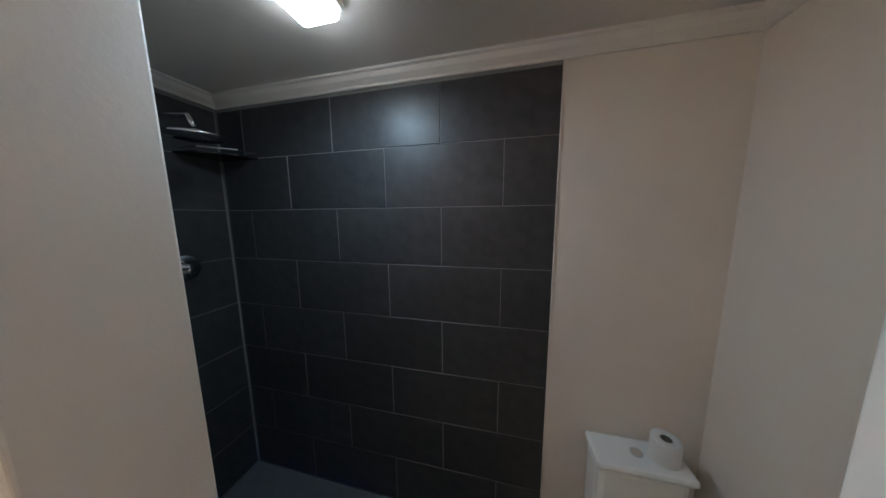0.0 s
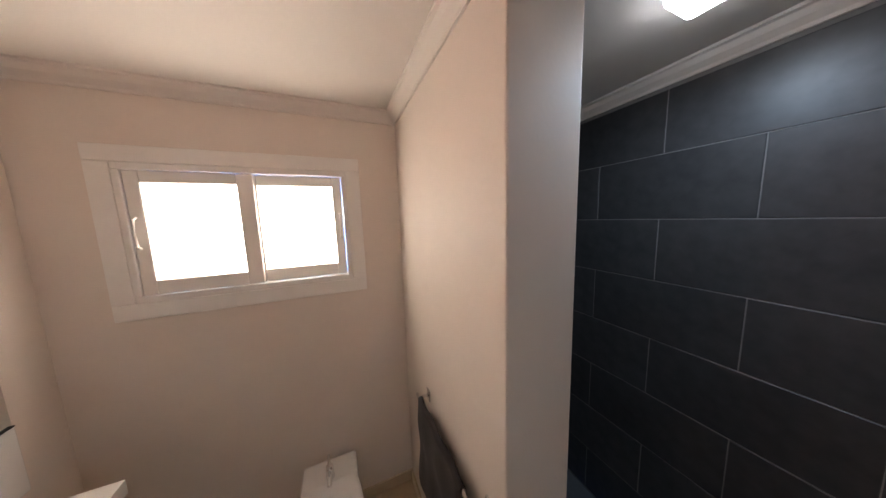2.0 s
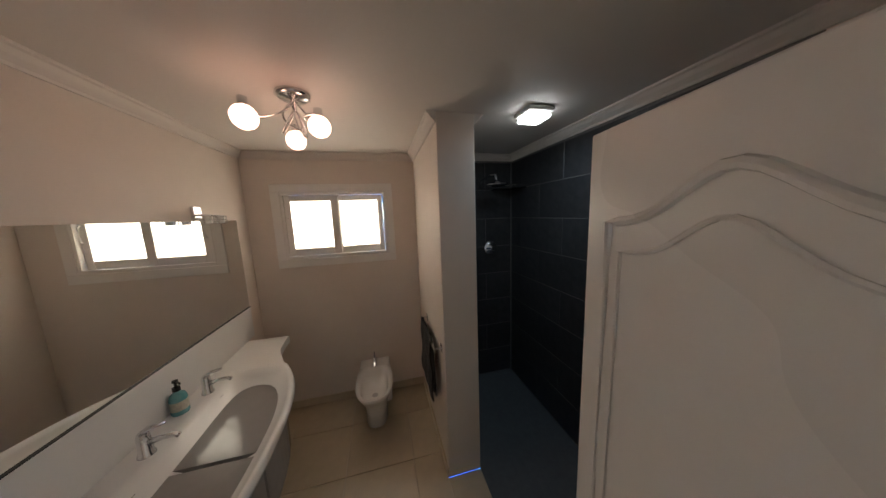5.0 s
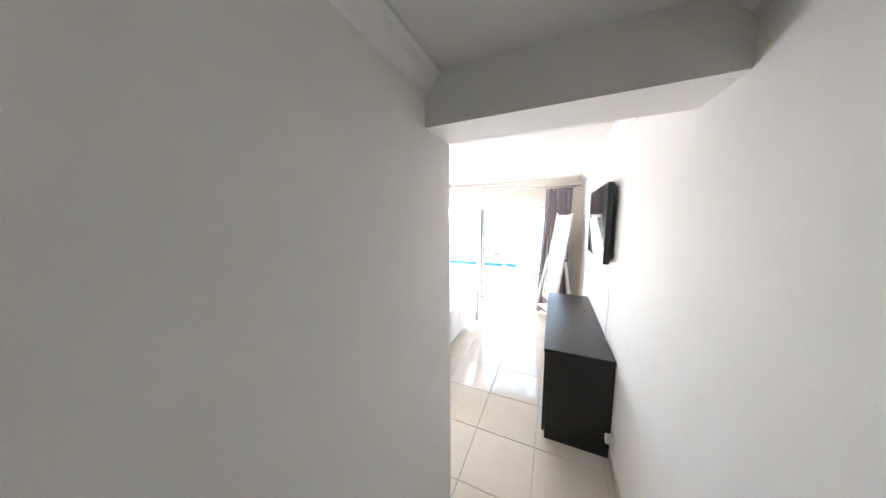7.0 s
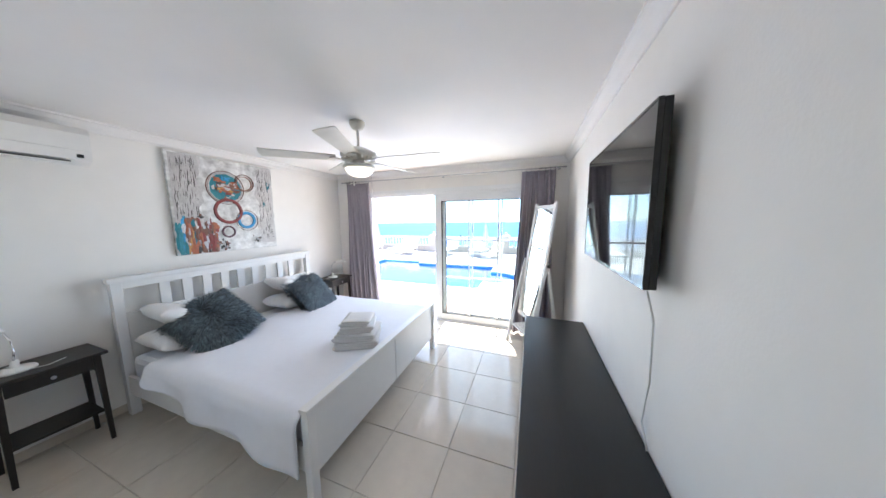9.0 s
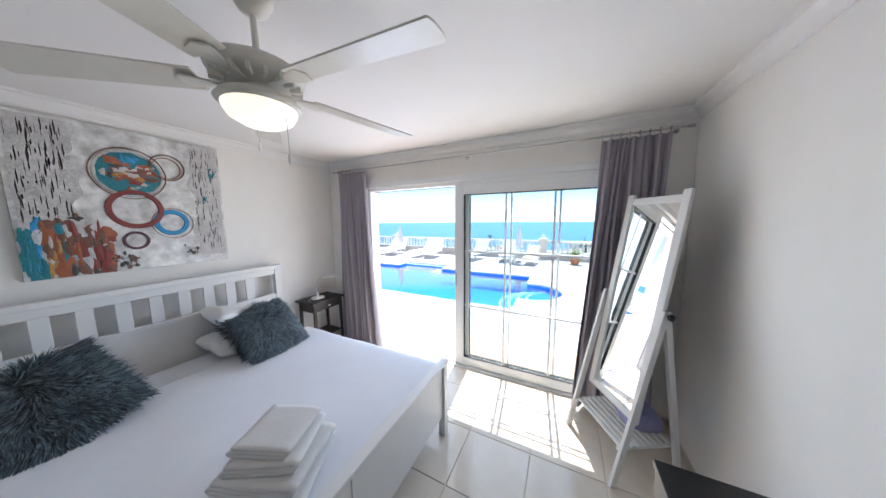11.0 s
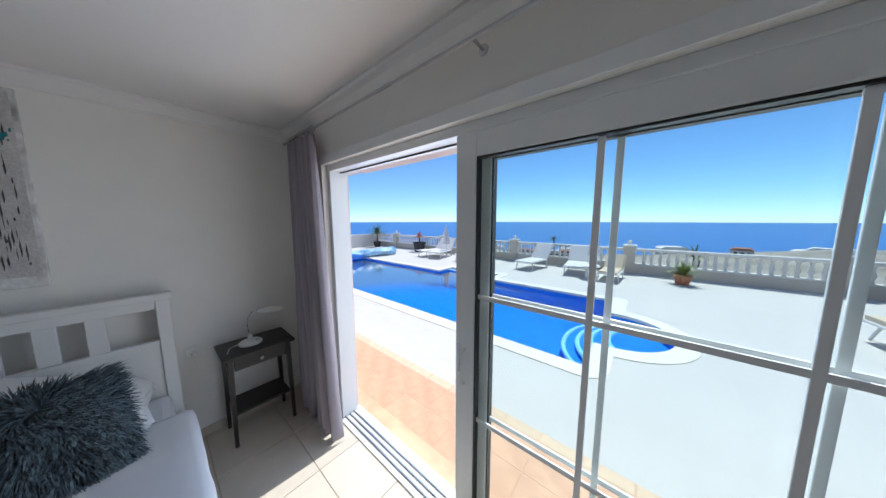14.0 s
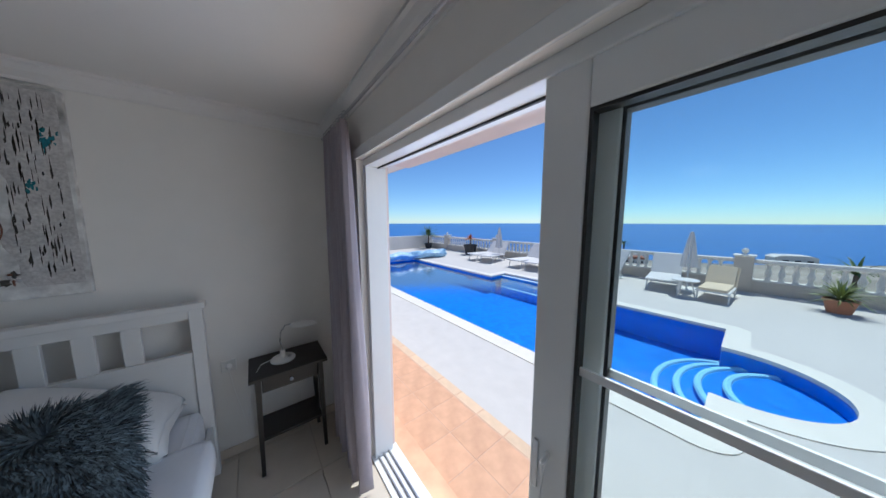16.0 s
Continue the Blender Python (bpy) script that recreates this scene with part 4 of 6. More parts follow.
def fur_cushion(m, seed):
    c = thing("fur_cushion", "petrol-grey long-haired fur cushion leaning on pillows", "cushion", m, "fur cushions")
    part("cover", puff(0.47, 0.47, 0.15, seed, 20), FURBASE, c, smooth=True)
    rnd = random.Random(seed)
    verts, faces = [], []
    for k in range(7600):
        s = 1 if k % 5 else -1
        u, v = rnd.uniform(-1, 1), rnd.uniform(-1, 1)
        if rnd.random() < 0.16:
            if rnd.random() < 0.5:
                u = math.copysign(rnd.uniform(0.93, 1), u)
            else:
                v = math.copysign(rnd.uniform(0.93, 1), v)
        e = max(0, 1 - u ** 4) ** 0.42 * max(0, 1 - v ** 4) ** 0.42
        p = Vector((u * 0.225, v * 0.225, s * 0.073 * e))
        flow = Vector((u * 0.7 + 0.5 + 0.8 * noise.noise(Vector((u * 1.8, v * 1.8, seed))), v * 1.0 + 0.8 * noise.noise(Vector((u * 1.8 + 9, v * 1.8, seed))), 0))
        if flow.length < 1e-3:
            flow = Vector((1, 0, 0))
        flow.normalize()
        ln = rnd.uniform(0.045, 0.085)
        nrm = Vector((u * 0.5 * (1 - e), v * 0.5 * (1 - e), s * (0.35 + 0.65 * e))).normalized()
        side = flow.cross(nrm)
        if side.length < 1e-3:
            continue
        side.normalize()
        wdt = rnd.uniform(0.0018, 0.0042)
        mid = p + nrm * ln * 0.33 + flow * ln * 0.4 + side * rnd.uniform(-0.006, 0.006)
        tip = p + nrm * ln * rnd.uniform(0.05, 0.35) + flow * ln + side * rnd.uniform(-0.010, 0.010)
        b = len(verts)
        verts += [p - side * wdt, p + side * wdt, mid - side * wdt * 0.8, mid + side * wdt * 0.8, tip]
        faces += [(b, b + 1, b + 3, b + 2), (b + 2, b + 3, b + 4)]
    me = bpy.data.meshes.new("fur")
    me.from_pydata([tuple(v) for v in verts], [], faces)
    me.materials.append(FURHAIR)
    f = new("fur", me)
    f.parent = c
    tagged(f, kind="stuff")


FURHAIR = mat("fur_hair", (0.022, 0.036, 0.046), 0.55, noise_scale=20, amount=0.3, color2=(0.075, 0.102, 0.118))
_nt = FURHAIR.node_tree
_geo, _hs, _mr = _nt.nodes.new("ShaderNodeNewGeometry"), _nt.nodes.new("ShaderNodeHueSaturation"), _nt.nodes.new("ShaderNodeMapRange")
_mr.inputs["To Min"].default_value, _mr.inputs["To Max"].default_value = 0.12, 2.4
_nt.links.new(_geo.outputs["Random Per Island"], _mr.inputs[0])
_nt.links.new(_mr.outputs[0], _hs.inputs["Value"])
_src = _nt.nodes["Principled BSDF"].inputs["Base Color"].links[0].from_socket
_nt.links.new(_src, _hs.inputs["Color"])
_nt.links.new(_hs.outputs[0], _nt.nodes["Principled BSDF"].inputs["Base Color"])

fur_cushion(pose(-3.25, 3.13, 0.745, 10, 50, 0) @ pose(0, 0, 0, 0, 0, 20), 11)
fur_cushion(pose(-3.23, 4.19, 0.725, -4, 48, 2) @ pose(0, 0, 0, 0, 0, 8), 23)


def folded_towel(m, lx, ly, h, seed):
    t = thing("folded_towel", "folded white terry towel in a stack on the bed", "towel", m, "stacked towels")
    bm = bmesh.new()
    # layers joined by rounded folds along one long side
    n, layers = 12, 3
    th = h / layers
    prof = []
    for k in range(layers):
        z = th * (k + 0.5)
        xs = np.linspace(-lx / 2 + 0.02, lx / 2 - 0.02, 8)
        if k % 2:
            xs = xs[::-1]
        prof += [(float(x), z) for x in xs]
        if k < layers - 1:
            sgn = 1 if k % 2 == 0 else -1
            prof += [(sgn * (lx / 2 - 0.005), z + th * 0.25), (sgn * (lx / 2), z + th * 0.5), (sgn * (lx / 2 - 0.005), z + th * 0.75)]
    rows = []
    for j in range(n + 1):
        y = -ly / 2 + ly * j / n
        rows.append([bm.verts.new((x + 0.004 * noise.noise(Vector((y * 9, z * 30, seed))), y, z + 0.003 * noise.noise(Vector((x * 12, y * 12, seed + z * 20))))) for x, z in prof])
    for a, b in zip(rows, rows[1:]):
        for k in range(len(prof) - 1):
            bm.faces.new((a[k], a[k + 1], b[k + 1], b[k]))
    ob = part("cloth", bm, TOWEL, t, smooth=True)
    so = ob.modifiers.new("thick", "SOLIDIFY")
    so.thickness, so.offset = th * 0.86, 0


z = 0.573
for k, (lx, ly, h) in enumerate(((0.37, 0.33, 0.062), (0.36, 0.32, 0.060), (0.30, 0.27, 0.055), (0.26, 0.24, 0.05))):
    folded_towel(pose(-1.95 - 0.006 * k, 3.55 + 0.006 * k, z, 0, 0, 205 + (3, -3, 5, -2)[k]), lx, ly, h, k * 3.1)
    z += h


def nightstand(m, label):
    n = thing("nightstand", label, "nightstand", m, "nightstands")
    # x depth from the wall, y width
    top = part("top", box((0, -0.235, 0.70), (0.35, 0.235, 0.722), 0.004), DARKWOOD, n)
    for x in (0.03, 0.295):
        for y in (-0.205, 0.17):
            bm = bmesh.new()
            slab(bm, (x, y, 0), (x + 0.032, y + 0.035, 0.70), 0.002)
            for v in bm.verts:
                if v.co.z < 0.3:
                    q = 1 - 0.35 * (0.3 - v.co.z) / 0.3
                    v.co.x = x + 0.016 + (v.co.x - x - 0.016) * q + (0.012 if x > 0.1 else -0.004) * (1 - q)
                    v.co.y = y + 0.0175 + (v.co.y - y - 0.0175) * q + math.copysign(0.03, y) * (1 - q)
            part("leg", bm, DARKWOOD, n)
    part("apron", boxes([((0.04, -0.19, 0.585), (0.30, -0.172, 0.70)), ((0.04, 0.172, 0.585), (0.30, 0.19, 0.70)), ((0.035, -0.172, 0.585), (0.05, 0.172, 0.70))]), DARKWOOD, n)
    dr = part("drawer_front", box((0.305, -0.168, 0.60), (0.322, 0.168, 0.692), 0.003), DARKWOOD, n)
    part("knob", lathe([(0.006, 0), (0.006, 0.012), (0.012, 0.018), (0.012, 0.024), (0, 0.028)], 14, pose(0.322, 0, 0.646, 0, 90)), STEEL, dr, "small metal knob")
    part("shelf", box((0.045, -0.185, 0.24), (0.305, 0.185, 0.258), 0.003), DARKWOOD, n)
    return n


nightstand(pose(-3.845, 2.335, 0), "dark-stained wooden nightstand on the open side of the bed")
nightstand(pose(-3.845, 5.07, 0), "dark-stained wooden nightstand beside the curtain")


def desk_lamp(m, turn):
    l = thing("table_lamp", "white gooseneck table lamp with a flat oval head", "table lamp", m @ pose(0, 0, 0, 0, 0, turn), "bedside lamps")
    part("base", lathe([(0, 0), (0.078, 0), (0.08, 0.006), (0.074, 0.016), (0.03, 0.024), (0.018, 0.028), (0.017, 0.07), (0.0, 0.072)], 28), PLASTIC_W, l, smooth=True)
    part("switch", box((0.035, -0.012, 0.021), (0.055, 0.012, 0.027), 0.002), STEEL, l)
    part("neck", tube([(0, 0, 0.07), (-0.012, 0, 0.14), (-0.005, 0, 0.21), (0.03, 0, 0.262), (0.07, 0, 0.268)], 0.005, 10), CHROME, l, smooth=True)
    part("head", lathe([(0, 0.018), (0.5, 0.017), (0.9, 0.008), (1.0, 0), (0.92, -0.006), (0, -0.008)], 28, Matrix.Translation((0.155, 0, 0.262)) @ Matrix.Diagonal((0.095, 0.058, 1, 1))), PLASTIC_W, l, smooth=True)
    part("cable", tube([(-0.07, 0.0, 0.006), (-0.12, -0.06, 0.004), (-0.10, -0.155, 0.004)], 0.0025, 6), PLASTIC_W, l)
    return l


desk_lamp(pose(-3.68, 5.04, 0.7225), 62)
desk_lamp(pose(-3.66, 2.24, 0.7225), 200)


def dresser():
    d = thing("dresser", "long black-brown chest of drawers under the television", "dresser")
    x0, y0, y1, h = -0.48, 2.505, 4.13, 0.78
    part("top", box((x0 - 0.006, y0 - 0.004, h - 0.028), (-0.004, y1 + 0.004, h), 0.003), BLACKWOOD, d)
    for y in (y0, y1 - 0.02):
        part("side_panel", box((x0 + 0.022, y, 0.0), (-0.006, y + 0.02, h - 0.028), 0.002), BLACKWOOD, d)
    part("plinth", box((x0 + 0.05, y0 + 0.02, 0), (x0 + 0.066, y1 - 0.02, 0.055), 0.001), BLACKWOOD, d)
    part("back_panel", box((-0.012, y0 + 0.02, 0.055), (-0.007, y1 - 0.02, h - 0.03)), BLACKWOOD, d)
    w = (y1 - y0 - 0.008) / 2
    for i in range(2):
        for k in range(3):
            za = 0.06 + k * 0.231
            dr = part("drawer_front", box((x0, y0 + 0.004 + i * w, za), (x0 + 0.02, y0 + i * w + w, za + 0.226), 0.003), BLACKWOOD, d)
            part("drawer_box", box((x0 + 0.02, y0 + 0.03 + i * w, za + 0.02), (-0.05, y0 + i * w + w - 0.03, za + 0.16)), BLACKWOOD, dr)


dresser()


def television():
    t = thing("television", "black flat-screen television on the wall", "television")
    y0, y1, z0, z1 = 2.825, 3.85, 1.428, 2.088
    part("back_case", box((-0.062, y0 + 0.001, z0 + 0.001), (-0.034, y1 - 0.001, z1 - 0.001), 0.004), PLASTIC_B, t)
    part("bezel", boxes([((-0.078, y0, z0), (-0.060, y1, z0 + 0.016)), ((-0.078, y0, z1 - 0.011), (-0.060, y1, z1)), ((-0.078, y0, z0 + 0.016), (-0.060, y0 + 0.011, z1 - 0.011)), ((-0.078, y1 - 0.011, z0 + 0.016), (-0.060, y1, z1 - 0.011))], 0.002), PLASTIC_B, t)
    part("screen", box((-0.0755, y0 + 0.011, z0 + 0.016), (-0.062, y1 - 0.011, z1 - 0.011)), SCREEN, t, "dark glossy screen")
    part("wall_mount", boxes([((-0.036, 3.15, 1.60), (-0.0, 3.20, 1.90)), ((-0.036, 3.42, 1.60), (-0.0, 3.47, 1.90)), ((-0.01, 3.10, 1.70), (-0.0, 3.52, 1.80))]), STEEL, t)
    part("cable", tube([(-0.05, 2.86, 1.42), (-0.018, 2.87, 1.30), (-0.010, 2.875, 1.05), (-0.014, 2.90, 0.86), (-0.012, 2.84, 0.786)], 0.004, 8), PLASTIC_W, t, "thin white power cable")


television()

plug = thing("wall_socket", "white double wall socket beside the dresser", "socket")
part("plate", box((-0.012, 2.40, 0.17), (0, 2.485, 0.255), 0.004), PLASTIC_W, plug)
part("adaptor", box((-0.05, 2.42, 0.185), (-0.012, 2.47, 0.24), 0.008), PLASTIC_W, plug)
plug2 = thing("wall_socket", "white wall socket between bed and nightstand", "socket")
part("plate", box((BX, 4.68, 0.665), (BX + 0.010, 4.765, 0.75), 0.004), PLASTIC_W, plug2)
sk = part("insert", lathe([(0.0, 0.0), (0.02, 0.0), (0.021, 0.003)], 18, pose(BX + 0.011, 4.7225, 0.7075, 0, 90)), PLASTIC_W, plug2)
part("lamp_plug", lathe([(0.018, 0), (0.018, 0.02), (0.008, 0.03), (0, 0.032)], 14, pose(BX + 0.012, 4.7225, 0.7075, 0, 90)), PLASTIC_W, plug2)
part("lamp_cable", tube([(BX + 0.04, 4.7225, 0.70), (BX + 0.05, 4.74, 0.55), (BX + 0.03, 4.78, 0.30), (BX + 0.03, 4.80, 0.20), (BX + 0.04, 4.83, 0.45)], 0.0025, 6), PLASTIC_W, plug2)


def standing_mirror():
    s = thing("standing_mirror", "white wooden cheval mirror tilted on its stand", "mirror")
    tl, tr = Vector((-0.407, 5.320, 1.86)), Vector((-0.181, 4.928, 1.86))
    w = (tr - tl).normalized()
    n = Vector((w.y, -w.x, 0))          # towards the room
    if n.x > 0:
        n = -n
    width = (tr - tl).length
    down = (n * 0.215 + Vector((0, 0, -1.46)))
    length = down.length
    dn = down.normalized()
    nz = w.cross(dn).normalized()
    if nz.dot(n) < 0:
        nz = -nz
    m = Matrix(((w.x, dn.x, nz.x, tl.x), (w.y, dn.y, nz.y, tl.y), (w.z, dn.z, nz.z, tl.z), (0, 0, 0, 1)))
    # u across, v down the glass, third axis towards the viewer
    fr = part("frame", boxes([((0, -0.03, -0.012), (0.05, length, 0.014)), ((width - 0.05, -0.03, -0.012), (width, length, 0.014)), ((0.05, 0, -0.010), (width - 0.05, 0.045, 0.012)), ((0.05, length - 0.05, -0.010), (width - 0.05, length, 0.012))], 0.004), WHITEWOOD, s)
    fr.matrix_world = m
    part("glass", box((0.05, 0.045, -0.004), (width - 0.05, length - 0.05, 0.002)), MIRROR, fr, "silvered mirror glass")
    part("backing", box((0.045, 0.04, -0.012), (width - 0.045, length - 0.045, -0.005)), DARKWOOD, fr, "brown backing board")
    for side, base in ((-1, tl), (1, tr)):
        piv = base + n * 0.112 + Vector((0, 0, -0.725)) + w * side * 0.018
        for off, nm in ((0.255, "front_leg"), (-0.20, "rear_leg")):
            foot = piv + n * off
            foot.z = 0.0
            d = (foot - piv)
            bm = bmesh.new()
            half = n * 0.02
            up = w * 0.011
            vs = []
            for p in (piv + Vector((0, 0, 0.03)), foot):
                vs.append([bm.verts.new(p + a * half + b * up) for a, b in ((-1, -1), (1, -1), (1, 1), (-1, 1))])
            for k in range(4):
                bm.faces.new((vs[0][k], vs[0][(k + 1) % 4], vs[1][(k + 1) % 4], vs[1][k]))
            bm.faces.new(vs[0])
            bm.faces.new(vs[1])
            part(nm, bm, WHITEWOOD, s)
        part("pivot_knob", lathe([(0.008, 0), (0.008, 0.01), (0.020, 0.014), (0.020, 0.03), (0, 0.034)], 16, Matrix.Translation(piv + w * side * 0.011) @ w.to_track_quat("Z", "Y").to_matrix().to_4x4() @ (Matrix() if side > 0 else pose(0, 0, 0, 180))), PLASTIC_B, s, "dark tightening knob")
    # slatted shelf between the feet
    c0 = tl + n * 0.112
    c0.z = 0
    for k in range(9):
        off = 0.19 - k * 0.042
        a = c0 + n * off + w * 0.0 + Vector((0, 0, 0.25))
        bm = box((0.0, -0.013, -0.006), (width, 0.013, 0.006), 0.002)
        ob = part("shelf_slat", bm, WHITEWOOD, s)
        ob.matrix_world = Matrix(((w.x, n.x, 0, a.x), (w.y, n.y, 0, a.y), (0, 0, 1, a.z), (0, 0, 0, 1)))
    for u in (0.012, width - 0.012):
        a = c0 + w * u + Vector((0, 0, 0.235))
        ob = part("shelf_rail", box((-0.01, -0.165, -0.009), (0.01, 0.215, 0.009), 0.002), WHITEWOOD, s)
        ob.matrix_world = Matrix(((w.x, n.x, 0, a.x), (w.y, n.y, 0, a.y), (0, 0, 1, a.z), (0, 0, 0, 1)))
    # folded lilac cloth bag on the shelf
    bag = thing("cloth_bag", "soft lilac cloth bag lying on the mirror's shelf", "bag", Matrix.Translation(c0 + w * 0.29 - n * 0.05 + Vector((0, 0, 0.335))) @ pose(0, 0, 0, 12, 20, 30))
    part("cloth", puff(0.26, 0.20, 0.16, 7, 16), mat("lilac_cotton", (0.30, 0.30, 0.50), 0.9, noise_scale=20, amount=0.1, bump=0.2), bag, smooth=True)


standing_mirror()


def ceiling_fan():
    f = thing("ceiling_fan", "cream ceiling fan with five blades and bowl light", "ceiling fan", pose(-1.859, 3.56, CZ))
    part("canopy", lathe([(0, 0), (0.062, 0), (0.064, -0.02), (0.045, -0.055), (0.018, -0.07), (0, -0.071)], 28), FANWHITE, f, smooth=True)
    part("downrod", tube([(0, 0, -0.06), (0, 0, -0.21)], 0.011, 12), FANWHITE, f)
    mo = part("motor", lathe([(0.0, -0.2), (0.025, -0.202), (0.06, -0.21), (0.105, -0.23), (0.142, -0.250), (0.150, -0.268), (0.142, -0.288), (0.112, -0.302), (0.06, -0.312), (0, -0.312)], 36), FANWHITE, f, smooth=True)
    bm = bmesh.new()
    for k in range(18):
        slab(bm, (0.100, -0.006, -0.316), (0.138, 0.006, -0.286), 0.002, pose(0, 0, 0, 0, 0, 20 * k))
    part("vent_ribs", bm, FANWHITE, mo)
    for k in range(5):
        a = 77 + 72 * k
        arm = part("blade_arm", prism([(0.07, -0.014), (0.13, -0.010), (0.19, -0.034), (0.22, -0.036), (0.235, 0), (0.22, 0.036), (0.19, 0.034), (0.13, 0.010), (0.07, 0.014)], -0.312, -0.306, pose(0, 0, 0, 0, 0, a)), FANWHITE, f)
        out = [(0.18, -0.052)] + [(0.70 + 0.012 * math.cos(t), 0.066 * math.sin(t)) for t in np.linspace(-math.pi / 2, math.pi / 2, 9)] + [(0.18, 0.052)]
        part("blade", prism([(float(x), float(y)) for x, y in out], -0.003, 0.003, pose(0, 0, -0.301, 0, 0, a) @ pose(0, 0, 0, 11)), FANWHITE, arm)
    part("light_collar", lathe([(0.05, -0.312), (0.05, -0.334), (0.075, -0.342), (0.122, -0.352), (0.134, -0.368), (0.126, -0.380), (0, -0.380)], 32), FANWHITE, f, smooth=True)
    bowl = part("bowl", lathe([(0.116, -0.379), (0.115, -0.392), (0.100, -0.418), (0.062, -0.440), (0.0, -0.449)], 32), FANGLASS, f, "opal glass light bowl", smooth=True)
    for dx, ln in ((0.095, 0.20), (-0.09, 0.13)):
        ch = part("pull_chain", tube([(dx, 0.03, -0.365), (dx + 0.004, 0.03, -0.365 - ln)], 0.0018, 6), STEEL, f)
        part("pull", lathe([(0, 0.02), (0.005, 0.012), (0.007, -0.01), (0, -0.022)], 12, pose(dx + 0.004, 0.03, -0.365 - ln)), PLASTIC_W, ch)


ceiling_fan()


def air_conditioner():
    a = thing("air_conditioner", "white wall-mounted air conditioner unit", "air conditioner")
    y0, y1, z0, z1 = 1.92, 2.70, 2.13, 2.40
    bm = bmesh.new()
    prof = [(0, z0 + 0.02), (0.12, z0), (0.19, z0 + 0.035), (0.205, z0 + 0.10), (0.205, z1 - 0.05), (0.18, z1), (0, z1)]
    r1 = [bm.verts.new((BX + x, y0, zz)) for x, zz in prof]
    r2 = [bm.verts.new((BX + x, y1, zz)) for x, zz in prof]
    for k in range(len(prof)):
        bm.faces.new((r1[k], r1[(k + 1) % len(prof)], r2[(k + 1) % len(prof)], r2[k]))
    bm.faces.new(r1)
    bm.faces.new(r2)
    part("casing", bm, PLASTIC_W, a)
    part("front_panel", box((BX + 0.200, y0 + 0.01, z0 + 0.10), (BX + 0.214, y1 - 0.01, z1 - 0.045), 0.006), PLASTIC_W, a)
    part("flap", box((BX + 0.135, y0 + 0.03, z0 + 0.004), (BX + 0.20, y1 - 0.10, z0 + 0.014), 0.003, None), PLASTIC_W, a)
    part("outlet", box((BX + 0.13, y0 + 0.03, z0 + 0.010), (BX + 0.196, y1 - 0.10, z0 + 0.022)), GASKET, a, "dark air outlet slot")
    part("display", box((BX + 0.196, y1 - 0.07, z0 + 0.05), (BX + 0.206, y1 - 0.04, z0 + 0.075), 0.002), PLASTIC_B, a)


air_conditioner()


